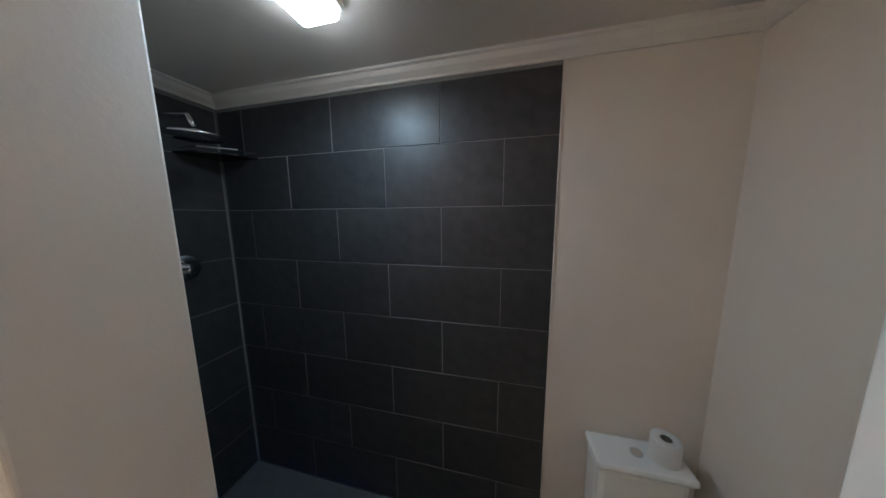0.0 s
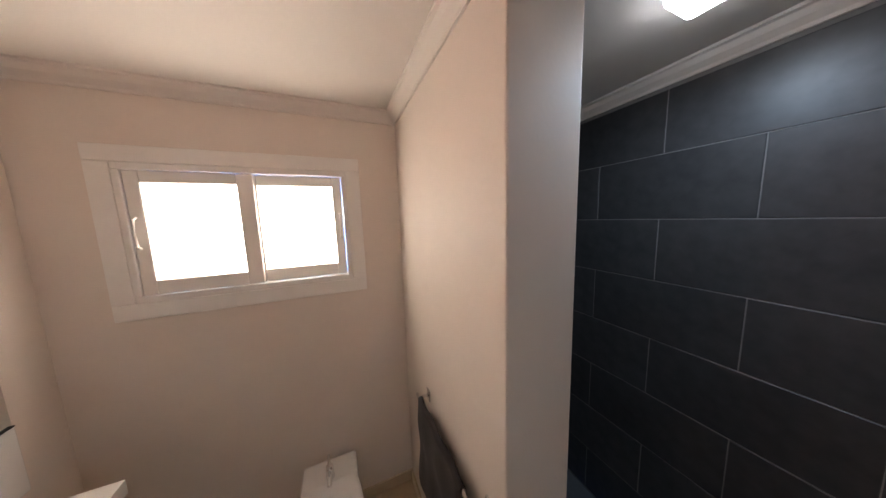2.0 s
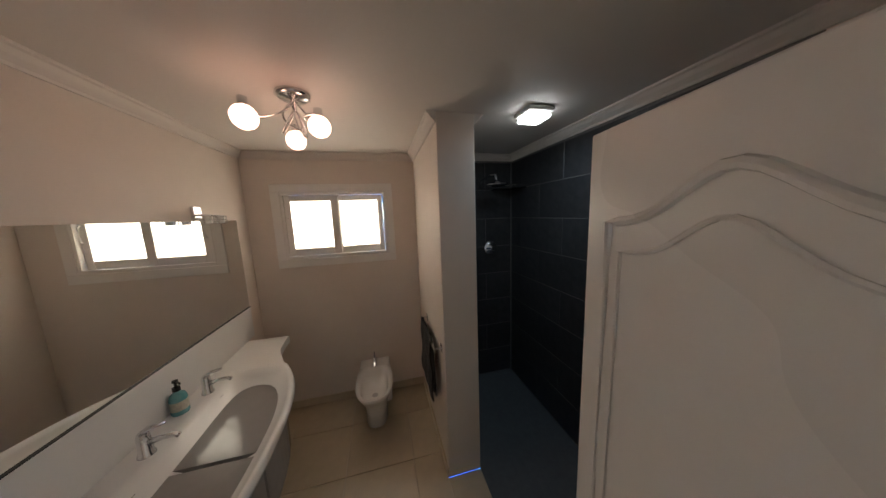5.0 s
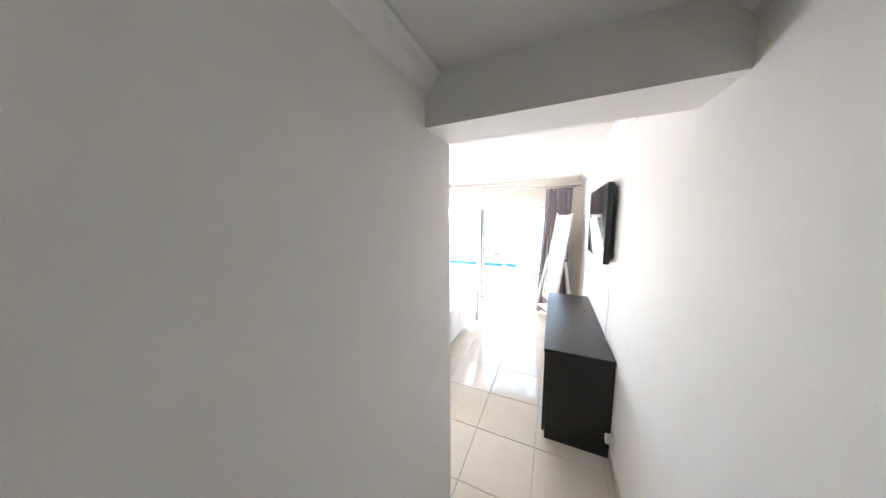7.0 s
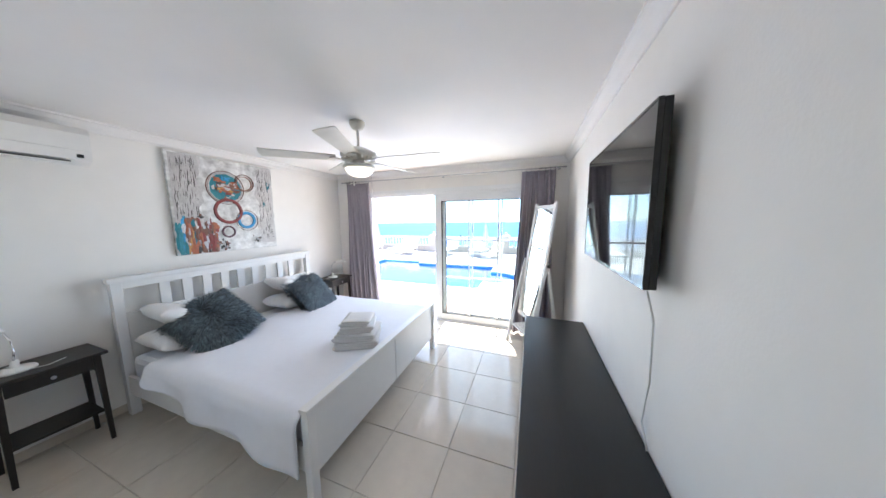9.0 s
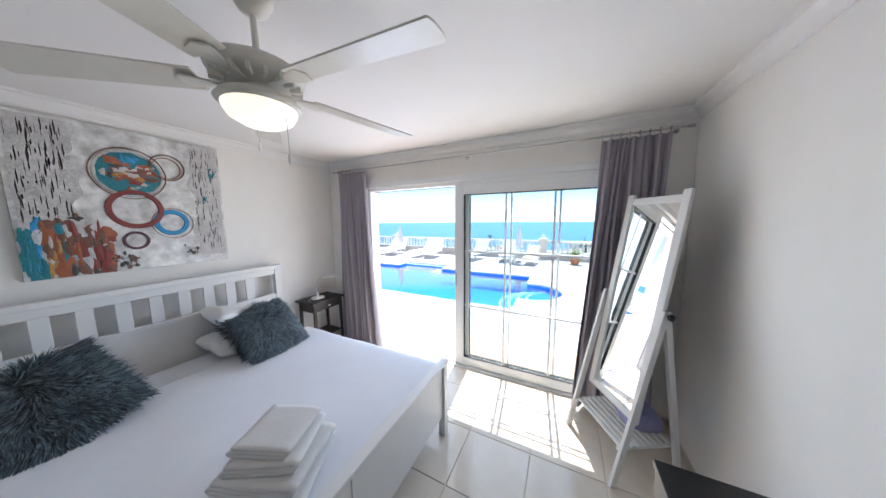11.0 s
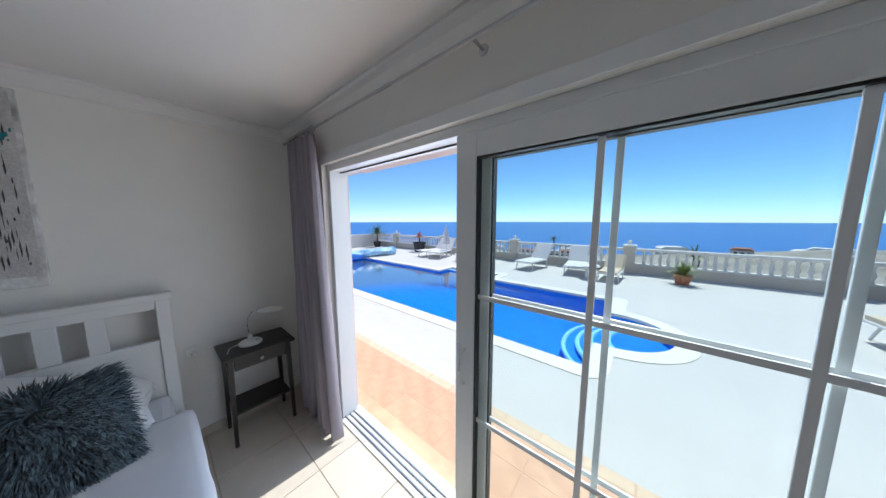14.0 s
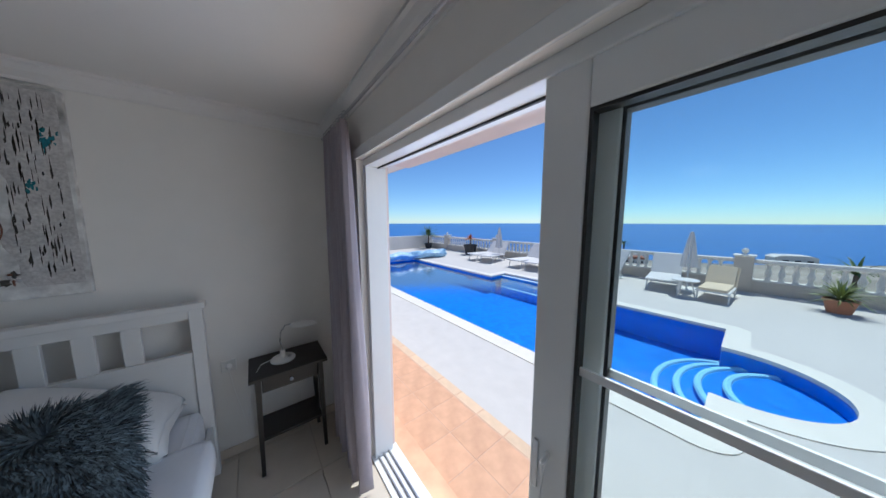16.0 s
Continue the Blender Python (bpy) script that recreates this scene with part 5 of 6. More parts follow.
def painting():
    p = thing("painting", "abstract canvas of coloured rings on a whitewashed ground", "painting")
    y0, y1, z0, z1 = 3.17, 4.205, 1.355, 2.40
    X = BX + 0.036
    ground = mat("whitewashed_canvas", (0.42, 0.40, 0.38), 0.7, noise_scale=7, amount=0.4, color2=(0.74, 0.72, 0.70), bump=0.6, bump_scale=25)
    part("canvas", box((BX + 0.001, y0, z0), (X, y1, z1), 0.003), ground, p)
    pal = {k: mat("paint_" + k, c, 0.5, noise_scale=40, amount=0.25, bump=0.5, bump_scale=120) for k, c in
           dict(red=(0.24, 0.045, 0.04), blue=(0.03, 0.28, 0.55), plum=(0.10, 0.035, 0.05), grey=(0.55, 0.55, 0.57), rust=(0.36, 0.11, 0.05), teal=(0.02, 0.20, 0.25), black=(0.07, 0.065, 0.06), ochre=(0.45, 0.22, 0.05), white=(0.54, 0.52, 0.51), brown=(0.2, 0.09, 0.06)).items()}
    W, H = y1 - y0, z1 - z0

    def ring(name, u, v, r, t, k, lift):
        pts = [(X + 0.0, y0 + u * W + r * math.cos(a), z0 + v * H + r * math.sin(a)) for a in np.linspace(0, 2 * math.pi, 40, endpoint=False)]
        bm = bmesh.new()
        ins, outs = [], []
        for _, y, z in pts:
            cy, cz = y0 + u * W, z0 + v * H
            dy, dz = (y - cy) / r, (z - cz) / r
            ins.append((bm.verts.new((X + 0.0005, cy + dy * (r - t), cz + dz * (r - t))), bm.verts.new((X + lift, cy + dy * (r - t * 0.9), cz + dz * (r - t * 0.9)))))
            outs.append((bm.verts.new((X + 0.0005, cy + dy * r, cz + dz * r)), bm.verts.new((X + lift, cy + dy * (r - t * 0.1), cz + dz * (r - t * 0.1)))))
        for i in range(40):
            j = (i + 1) % 40
            bm.faces.new((ins[i][0], ins[j][0], ins[j][1], ins[i][1]))
            bm.faces.new((ins[i][1], ins[j][1], outs[j][1], outs[i][1]))
            bm.faces.new((outs[i][1], outs[j][1], outs[j][0], outs[i][0]))
        part(name, bm, pal[k], p)

    def blot(u, v, ru, rv, k, lift, seed, n=22, rough=0.5):
        rnd = random.Random(seed)
        pts = []
        for i in range(n):
            a = 2 * math.pi * i / n
            q = 1 + rough * (rnd.random() - 0.5)
            pts.append((y0 + (u + ru * q * math.cos(a)) * W, z0 + (v + rv * q * math.sin(a)) * H))
        pts = [(min(max(y, y0 + 0.002), y1 - 0.002), min(max(zz, z0 + 0.002), z1 - 0.002)) for y, zz in pts]
        bm = bmesh.new()
        c = bm.verts.new((X + lift, sum(a for a, _ in pts) / n, sum(b for _, b in pts) / n))
        lo = [bm.verts.new((X + lift * 0.6, y, zz)) for y, zz in pts]
        for i in range(n):
            bm.faces.new((c, lo[i], lo[(i + 1) % n]))
        part("paint_patch", bm, pal[k], p)
    # pale side bands with dark streaks
    rnd = random.Random(4)
    for (ua, ub, vb) in ((0.02, 0.24, 0.30), (0.80, 0.985, 0.06)):
        bm = bmesh.new()
        n = 34
        # the ragged edge looks to the middle of the canvas
        flat, torn = (ua, ub) if ua < 0.5 else (ub, ua)
        edge = [(flat, vb), (flat, 0.985)] + [(torn + 0.02 * math.sin(q * 14) + 0.012 * math.sin(q * 31), 0.985 - (0.985 - vb) * q) for q in np.linspace(0, 1, n)]
        vs = [bm.verts.new((X + 0.003, y0 + float(u) * W, z0 + float(v) * H)) for u, v in edge]
        bm.faces.new(vs)
        part("pale_band", bm, pal["white"], p)
        bm = bmesh.new()
        for k in range(110):
            u, v = rnd.uniform(ua + 0.01, ub - 0.03), rnd.uniform(vb + 0.03, 0.93)
            h, w = rnd.uniform(0.02, 0.11), rnd.uniform(0.0015, 0.006)
            pts = [(u, v), (u + w, v + h * 0.3), (u + w * 0.6, v + h), (u - w * 0.4, v + h * 0.6)]
            bm.faces.new([bm.verts.new((X + 0.0045, y0 + a * W, z0 + min(b, 0.985) * H)) for a, b in pts])
        ob = part("streak_field", bm, pal["black"], p)
        tagged(ob, kind="stuff")
    # upper disc and its pieces
    blot(0.47, 0.70, 0.152, 0.150, "teal", 0.005, 3, 30, 0.06)
    rd = random.Random(9)
    for i in range(46):
        t, r = rd.uniform(0, 6.28), 0.125 * math.sqrt(rd.random())
        k = rd.choice(("rust", "red", "rust", "brown", "white", "ochre", "black")) if abs(r * math.sin(t)) < 0.062 else rd.choice(("blue", "teal", "blue", "white", "rust"))
        blot(0.47 + r * math.cos(t), 0.70 + r * math.sin(t), rd.uniform(0.014, 0.048), rd.uniform(0.010, 0.030), k, 0.0055 + 0.0001 * i, 300 + i, 11, 0.9)
    ring("disc_ring", 0.47, 0.70, 0.175, 0.014, "white", 0.008)
    ring("disc_ring", 0.47, 0.70, 0.190, 0.006, "brown", 0.007)
    ring("copper_ring", 0.665, 0.775, 0.105, 0.007, "brown", 0.012)
    ring("copper_ring", 0.66, 0.77, 0.085, 0.005, "rust", 0.011)
    ring("red_ring", 0.475, 0.445, 0.148, 0.034, "red", 0.010)
    ring("blue_ring", 0.655, 0.345, 0.105, 0.034, "blue", 0.009)
    ring("outline_ring", 0.66, 0.34, 0.125, 0.004, "brown", 0.006)
    ring("plum_ring", 0.455, 0.215, 0.070, 0.018, "plum", 0.010)
    # lower corner of colours
    rd = random.Random(17)
    for i in range(120):
        u = rd.uniform(0.015, 0.33)
        v = rd.uniform(0.02, 0.34) * (1 - 0.9 * max(0, u - 0.12))
        k = rd.choice(("teal", "blue", "teal", "grey", "teal")) if u < 0.09 else rd.choice(("ochre", "rust", "teal", "white", "brown")) if u < 0.17 else rd.choice(("rust", "red", "brown", "grey", "black"))
        blot(u, v, rd.uniform(0.009, 0.034), rd.uniform(0.03, 0.10), k, 0.005 + 0.00004 * i, 500 + i, 9, 0.9)
    for i in range(60):
        u, v = rd.choice(((0.37, 0.10), (0.43, 0.06), (0.745, 0.10), (0.23, 0.37), (0.31, 0.20)))
        u, v = u + rd.gauss(0, 0.022), v + rd.gauss(0, 0.028)
        blot(u, max(0.015, v), rd.uniform(0.005, 0.02), rd.uniform(0.005, 0.018), rd.choice(("black", "brown", "black", "white", "grey")), 0.006 + 0.00006 * i, 700 + i, 8, 0.9)
    for i in range(14):
        blot(0.94 + rd.gauss(0, 0.012), 0.77 + rd.gauss(0, 0.03), rd.uniform(0.003, 0.010), rd.uniform(0.006, 0.02), "teal", 0.006, 800 + i, 8, 0.9)
        blot(0.875 + rd.gauss(0, 0.008), 0.55 + rd.gauss(0, 0.02), rd.uniform(0.002, 0.006), rd.uniform(0.006, 0.015), "teal", 0.006, 830 + i, 8, 0.9)


painting()

structure("skirting_bedroom", boxes([((BX, BY, 0), (BX + 0.010, DY, 0.07)), ((BX + 0.01, DY - 0.010, 0), (OPL, DY, 0.07)), ((OPR, DY - 0.010, 0), (-0.01, DY, 0.07)), ((-0.010, -1.6, 0), (0, DY, 0.07)), ((CX, DJ1 + 0.09, 0), (CX + 0.010, BY, 0.07)), ((BX + 0.01, BY, 0), (CX + 0.010, BY + 0.010, 0.07))], 0.002), FTILE, "cream tile skirting", "baseboard")

# ---- terrace, pool and distance ----
G = -0.12                                # terrace level
PXL, PXR, PY_N, PY_F = -12.0, -1.75, 7.97, 11.25
BAY = (-1.60, 9.50, 0.79)                # round step bay: centre and radius


def bay_arc(r, a0, a1, n=28):
    return [(BAY[0] + r * math.cos(a), BAY[1] + r * math.sin(a)) for a in np.linspace(a0, a1, n)]


pool_line = ([(PXL, PY_N), (PXR, PY_N), (PXR, 8.70)] + [(float(x), float(y)) for x, y in bay_arc(BAY[2], radians(-100), radians(100))] +
             [(PXR, 10.32), (PXR, PY_F), (-5.0, PY_F), (-5.0, 12.0), (-7.0, 12.0), (-7.0, PY_F), (PXL, PY_F)])


def filled(outline, holes, z, bm=None):
    """A flat sheet with holes."""
    bm = bm or bmesh.new()
    edges = []
    for loop in [outline] + holes:
        vs = [bm.verts.new((x, y, z)) for x, y in loop]
        edges += [bm.edges.new((vs[i], vs[(i + 1) % len(vs)])) for i in range(len(vs))]
    bmesh.ops.triangle_fill(bm, edges=edges, use_beauty=True)
    return bm


def sheet(outline, z):
    """A flat sheet inside one outline."""
    bm = bmesh.new()
    f = bm.faces.new([bm.verts.new((x, y, z)) for x, y in outline])
    bmesh.ops.triangulate(bm, faces=[f], ngon_method="EAR_CLIP")
    return bm


ED = 0.27                                # width of the coping
reach = math.acos((PXR + ED - BAY[0]) / (BAY[2] + ED))
outer = ([(PXL - ED, PY_N - ED)] + [(float(PXR + ED - 0.3 + 0.3 * math.cos(t)), float(PY_N - ED + 0.3 + 0.3 * math.sin(t))) for t in np.linspace(-math.pi / 2, 0, 8)] + [(float(x), float(y)) for x, y in bay_arc(BAY[2] + ED, -reach, reach)] +
         [(PXR + ED, PY_F + ED - 0.12), (PXR + ED - 0.12, PY_F + ED), (-5.0 + ED, PY_F + ED), (-5.0 + ED, 12.0 + ED), (-7.0 - ED, 12.0 + ED), (-7.0 - ED, PY_F + ED), (PXL - ED, PY_F + ED)])
structure("terrace", filled([(-16.3, 6.62), (14, 6.62), (14, 15.6), (-16.3, 15.6)], [outer], G), TERRACE, "pale sunlit terrace paving round the pool", "terrace")
structure("terrace_sides", filled([(-16.3, 5.7), (-9.0, 5.7), (-9.0, 6.62), (-16.3, 6.62)], [], G), TERRACE, "pale paving beside the house", "terrace")
structure("terrace_far_side", filled([(3.0, 5.7), (14, 5.7), (14, 6.62), (3.0, 6.62)], [], G), TERRACE, "pale paving beside the house", "terrace")

pool = tagged(new("swimming_pool"), "blue mosaic swimming pool with round steps", "pool", kind="structure")
bm = filled(outer, [pool_line], G + 0.012)
n0 = list(bm.edges)
for lp in (outer, pool_line):
    a = [bm.verts.new((x, y, G + 0.012)) for x, y in lp]
    b = [bm.verts.new((x, y, G - 0.05)) for x, y in lp]
    for i in range(len(lp)):
        j = (i + 1) % len(lp)
        bm.faces.new((a[i], a[j], b[j], b[i]))
part("coping", bm, COPING, pool, "cream stone coping")
bm = bmesh.new()
a = [bm.verts.new((x, y, G - 0.04)) for x, y in pool_line]
b = [bm.verts.new((x, y, -0.68)) for x, y in pool_line]
for i in range(len(pool_line)):
    j = (i + 1) % len(pool_line)
    bm.faces.new((a[i], a[j], b[j], b[i]))
part("basin_wall", bm, POOLTILE, pool)
part("basin_floor", sheet(pool_line, -0.68), POOLTILE, pool)
# round steps rising into the bay, each with a pale rounded edge
for x_edge, ry, zt in ((-2.31, 1.12, -0.50), (-2.09, 1.02, -0.44), (-1.89, 0.92, -0.38), (-1.64, 0.80, -0.32)):
    rx, cx, cy = 0.80, x_edge + 0.80, 9.52
    outl = [(float(cx + rx * math.cos(t)), float(cy + ry * math.sin(t))) for t in np.linspace(0, 2 * math.pi, 56, endpoint=False)]
    st = part("step", prism(outl, -1.35, zt), POOLTILE, pool)
    rim = [(float(cx + rx * math.cos(t)), float(cy + ry * math.sin(t)), zt) for t in np.linspace(radians(88), radians(272), 30)]
    part("step_edge", tube(rim, 0.04, 8), STEPTILE, st, "pale blue step edge")
for k in range(3):
    zt = -0.44 + 0.13 * k
    st = part("step", box((-7.0, 11.35 + 0.22 * k, -1.0), (-5.0, 12.0, zt)), POOLTILE, pool)
    part("step_edge", box((-7.0, 11.35 + 0.22 * k, zt), (-5.0, 11.46 + 0.22 * k, zt + 0.015), 0.004), STEPTILE, st, "pale blue step edge")
# water: clear blue, its gloss by Fresnel
WATER = bpy.data.materials.new("pool_water")
WATER.use_nodes = True
nt = WATER.node_tree
nt.nodes.clear()
o, mx, tr, gl, fr = (nt.nodes.new(k) for k in ("ShaderNodeOutputMaterial", "ShaderNodeMixShader", "ShaderNodeBsdfTransparent", "ShaderNodeBsdfGlossy", "ShaderNodeFresnel"))
nz, bp, tcw = nt.nodes.new("ShaderNodeTexNoise"), nt.nodes.new("ShaderNodeBump"), nt.nodes.new("ShaderNodeTexCoord")
tr.inputs[0].default_value = (0.72, 0.93, 1.0, 1)
gl.inputs["Roughness"].default_value = 0.04
fr.inputs[0].default_value = 1.035
nz.inputs["Scale"].default_value, nz.inputs["Detail"].default_value = 9.0, 5
bp.inputs["Strength"].default_value, bp.inputs["Distance"].default_value = 0.3, 0.012
nt.links.new(tcw.outputs["Object"], nz.inputs["Vector"])
nt.links.new(nz.outputs["Fac"], bp.inputs["Height"])
for s in (gl.inputs["Normal"], fr.inputs["Normal"]):
    nt.links.new(bp.outputs[0], s)
nt.links.new(fr.outputs[0], mx.inputs[0])
nt.links.new(tr.outputs[0], mx.inputs[1])
nt.links.new(gl.outputs[0], mx.inputs[2])
nt.links.new(mx.outputs[0], o.inputs[0])
tagged(part("water", sheet(pool_line, G - 0.10), WATER), "calm clear blue pool water", "water", kind="structure")

# rolled bubble cover at the end of the pool
cov = thing("pool_cover", "crumpled blue bubble cover rolled up beside the pool", "pool cover", pose(-11.75, 9.55, G + 0.012))
bm = bmesh.new()
rows = []
for i in range(40):
    y = 3.4 * i / 39
    rows.append([bm.verts.new((0.22 * math.cos(t) * (1 + 0.5 * noise.noise(Vector((y * 2.2, math.cos(t), math.sin(t))))) - 0.08 * math.sin(y), y, 0.20 + 0.18 * math.sin(t) * (1 + 0.5 * noise.noise(Vector((y * 2, 4 + math.cos(t), math.sin(t))))))) for t in np.linspace(0, 2 * math.pi, 18, endpoint=False)])
for a, b in zip(rows, rows[1:]):
    for k in range(18):
        bm.faces.new((a[k], a[(k + 1) % 18], b[(k + 1) % 18], b[k]))
bm.faces.new(rows[0])
bm.faces.new(rows[-1])
part("sheet", bm, mat("pale_blue_cover", (0.18, 0.42, 0.72), 0.35, noise_scale=6, amount=0.3, color2=(0.40, 0.62, 0.85)), cov)

BY0 = 15.25


def balustrade():
    b = tagged(new("balustrade"), "white concrete balustrade on a cream plinth", "balustrade", kind="structure")
    part("plinth", box((-16.2, BY0 - 0.11, G - 0.3), (13.0, BY0 + 0.11, G + 0.30), 0.01), PLINTH, b)
    part("top_rail", box((-16.2, BY0 - 0.10, G + 0.765), (13.0, BY0 + 0.10, G + 0.86), 0.02), BALUSTER, b)
    part("foot_rail", box((-16.2, BY0 - 0.085, G + 0.30), (13.0, BY0 + 0.085, G + 0.345), 0.008), BALUSTER, b)
    shape = finish("baluster", lathe([(0.055, 0), (0.055, 0.03), (0.035, 0.05), (0.045, 0.10), (0.062, 0.17), (0.045, 0.25), (0.030, 0.31), (0.042, 0.345), (0.030, 0.36), (0.055, 0.39), (0.055, 0.42)], 10), BALUSTER, True)
    posts = [-14.3 + 4.2 * k for k in range(7)]
    x = -16.05
    while x < 12.9:
        if all(abs(x - p) > 0.24 for p in posts):
            ob = new("baluster", shape)
            ob.parent, ob.location = b, (x, BY0, G + 0.345)
        x += 0.205
    for p in posts:
        po = part("post", box((p - 0.17, BY0 - 0.17, G - 0.3), (p + 0.17, BY0 + 0.17, G + 0.93), 0.012), PLINTH, b)
        part("post_cap", box((p - 0.20, BY0 - 0.20, G + 0.93), (p + 0.20, BY0 + 0.20, G + 0.97), 0.012), BALUSTER, po)
        part("finial", lathe([(0.06, 0), (0.03, 0.03), (0.07, 0.09), (0.06, 0.14), (0.02, 0.17), (0, 0.18)], 12, pose(p, BY0, G + 0.97)), BALUSTER, po)


balustrade()
structure("wall_garden", boxes([((-16.45, 5.0, G - 0.2), (-16.2, BY0 + 0.1, G + 0.86))], 0.01), BALUSTER, "white rendered garden wall beside the pool", "wall")
# house front round the terrace door
structure("wall_outside", boxes([((-16.3, 5.7, G - 0.2), (BX - 0.2, 5.845, 3.2)), ((BX - 0.2, 5.841, G - 0.2), (OPL - 0.36, 5.86, 3.2)), ((OPL - 0.36, 5.681, G - 0.2), (OPL, 5.69, OPZ)), ((OPR, 5.841, G - 0.2), (0.2, 5.86, 3.2)), ((OPL - 0.36, 5.841, OPZ), (OPR, 5.86, 3.2)), ((0.2, 5.7, G - 0.2), (14, 5.845, 3.2))]), RENDER, "pale pink rendered outside wall of the house", "wall")
structure("reveal_trim", boxes([((OPL, 5.665, 0.0), (OPL + 0.012, 5.69, OPZ)), ((OPR - 0.012, 5.665, 0.0), (OPR, 5.858, OPZ)), ((OPL + 0.012, 5.665, OPZ - 0.012), (OPR - 0.012, 5.858, OPZ))]), RENDER, "pale pink rendered reveal of the terrace door", "trim")
structure("threshold", box((OPL - 0.36, 5.70, G - 0.1), (OPR, 5.86, -0.05), 0.004), TERRA, "terracotta threshold of the terrace door", "threshold")
structure("roof", box((-17, -2.2, 2.72), (14, 6.05, 2.9)), RENDER, "flat roof slab over the house", "roof")

LWHITE = mat("white_lounger_plastic", (0.78, 0.77, 0.75), 0.4, amount=0.03)
SLING = mat("white_lounger_sling", (0.72, 0.70, 0.68), 0.8, noise_scale=40, amount=0.06)
BEIGE = mat("beige_lounger_pad", (0.72, 0.60, 0.43), 0.9, noise_scale=20, amount=0.08)


def lounger(m, pad, tilt, label):
    """Along y: foot end at 0, head end at 1.9."""
    l = thing("sun_lounger", label, "sun lounger", m, "sun loungers")
    fr = part("frame", boxes([((-0.34, 0, 0.28), (-0.29, 1.25, 0.33)), ((0.29, 0, 0.28), (0.34, 1.25, 0.33)), ((-0.29, 0.0, 0.285), (0.29, 0.05, 0.325)), ((-0.29, 1.2, 0.285), (0.29, 1.25, 0.325))], 0.012), LWHITE, l)
    for x in (-0.315, 0.315):
        for y in (0.22, 1.15):
            part("leg", tube([(x, y, 0.29), (x, y + (-0.10 if y < 0.5 else 0.10), 0)], [0.024, 0.018], 8), LWHITE, l)
    part("seat", box((-0.29, 0.02, 0.315), (0.29, 1.22, 0.335 if not pad else 0.40), 0.01), BEIGE if pad else SLING, l)
    back = part("backrest", boxes([((-0.29, 0, 0), (0.29, 0.70, 0.02 if not pad else 0.085)), ((-0.34, 0, -0.03), (-0.29, 0.72, 0.02)), ((0.29, 0, -0.03), (0.34, 0.72, 0.02))], 0.01), [BEIGE if pad else SLING], l)
    back.location, back.rotation_euler = (0, 1.20, 0.325), (radians(tilt), 0, 0)
    return l


for x, y, a in ((-9.9, 13.1, -12), (-8.95, 13.05, 10), (-7.5, 13.1, -8), (-6.6, 13.05, 12), (-4.7, 13.2, -10), (-3.0, 13.35, 6)):
    lounger(pose(x, y, G, 0, 0, a), False, 50, "white sun lounger with its back raised")
lounger(pose(-2.08, 13.1, G, 0, 0, -4) @ Matrix.Scale(0.80, 4), True, 48, "white sun lounger with a beige pad")
lounger(pose(1.4, 11.2, G, 0, 0, -82), True, 18, "low sun lounger with a beige pad")
lounger(pose(1.5, 10.35, G, 0, 0, -84), True, 18, "low sun lounger with a beige pad")


def parasol(x, y):
    p = thing("parasol", "closed white parasol on the terrace", "parasol", pose(x, y, G), "parasols")
    part("base", lathe([(0, 0.06), (0.05, 0.06), (0.22, 0.03), (0.24, 0.0)], 20), LWHITE, p)
    part("pole", tube([(0, 0, 0.03), (0, 0, 1.58)], 0.018, 10), LWHITE, p)
    bm = bmesh.new()
    rows = []
    for k in range(9):
        u = k / 8
        r = 0.025 + 0.12 * u ** 0.8
        rows.append([bm.verts.new((r * (1 + 0.28 * math.cos(8 * t)) * math.cos(t), r * (1 + 0.28 * math.cos(8 * t)) * math.sin(t), 1.58 - 0.95 * u)) for t in np.linspace(0, 2 * math.pi, 32, endpoint=False)])
    for a, b in zip(rows, rows[1:]):
        for k in range(32):
            bm.faces.new((a[k], a[(k + 1) % 32], b[(k + 1) % 32], b[k]))
    bm.faces.new(rows[0])
    part("canopy", bm, SLING, p)


parasol(-2.62, 14.2)
parasol(-9.0, 14.1)

side = thing("side_table", "small white round terrace table", "table", pose(-2.56, 13.35, G))
part("top", lathe([(0, 0.42), (0.26, 0.42), (0.27, 0.41), (0.26, 0.395), (0, 0.395)], 24), LWHITE, side)
for k in range(3):
    a = 2.1 * k
    part("leg", tube([(0.12 * math.cos(a), 0.12 * math.sin(a), 0.40), (0.2 * math.cos(a), 0.2 * math.sin(a), 0)], 0.014, 8), LWHITE, side)

LEAF = mat("green_leaf", (0.07, 0.13, 0.03), 0.5, noise_scale=20, amount=0.3, color2=(0.14, 0.20, 0.05))
YLEAF = mat("yellow_green_leaf", (0.20, 0.24, 0.05), 0.5, noise_scale=20, amount=0.3)
OLEAF = mat("orange_leaf", (0.5, 0.14, 0.03), 0.5, noise_scale=20, amount=0.3)
POT_T = mat("terracotta_pot", (0.42, 0.17, 0.09), 0.7, noise_scale=12, amount=0.12)
POT_B = mat("dark_pot", (0.03, 0.03, 0.032), 0.6, noise_scale=12, amount=0.2)
SOIL = mat("soil", (0.05, 0.035, 0.025), 0.95, noise_scale=40, amount=0.3)
BARK = mat("palm_bark", (0.14, 0.10, 0.07), 0.9, noise_scale=20, amount=0.3)


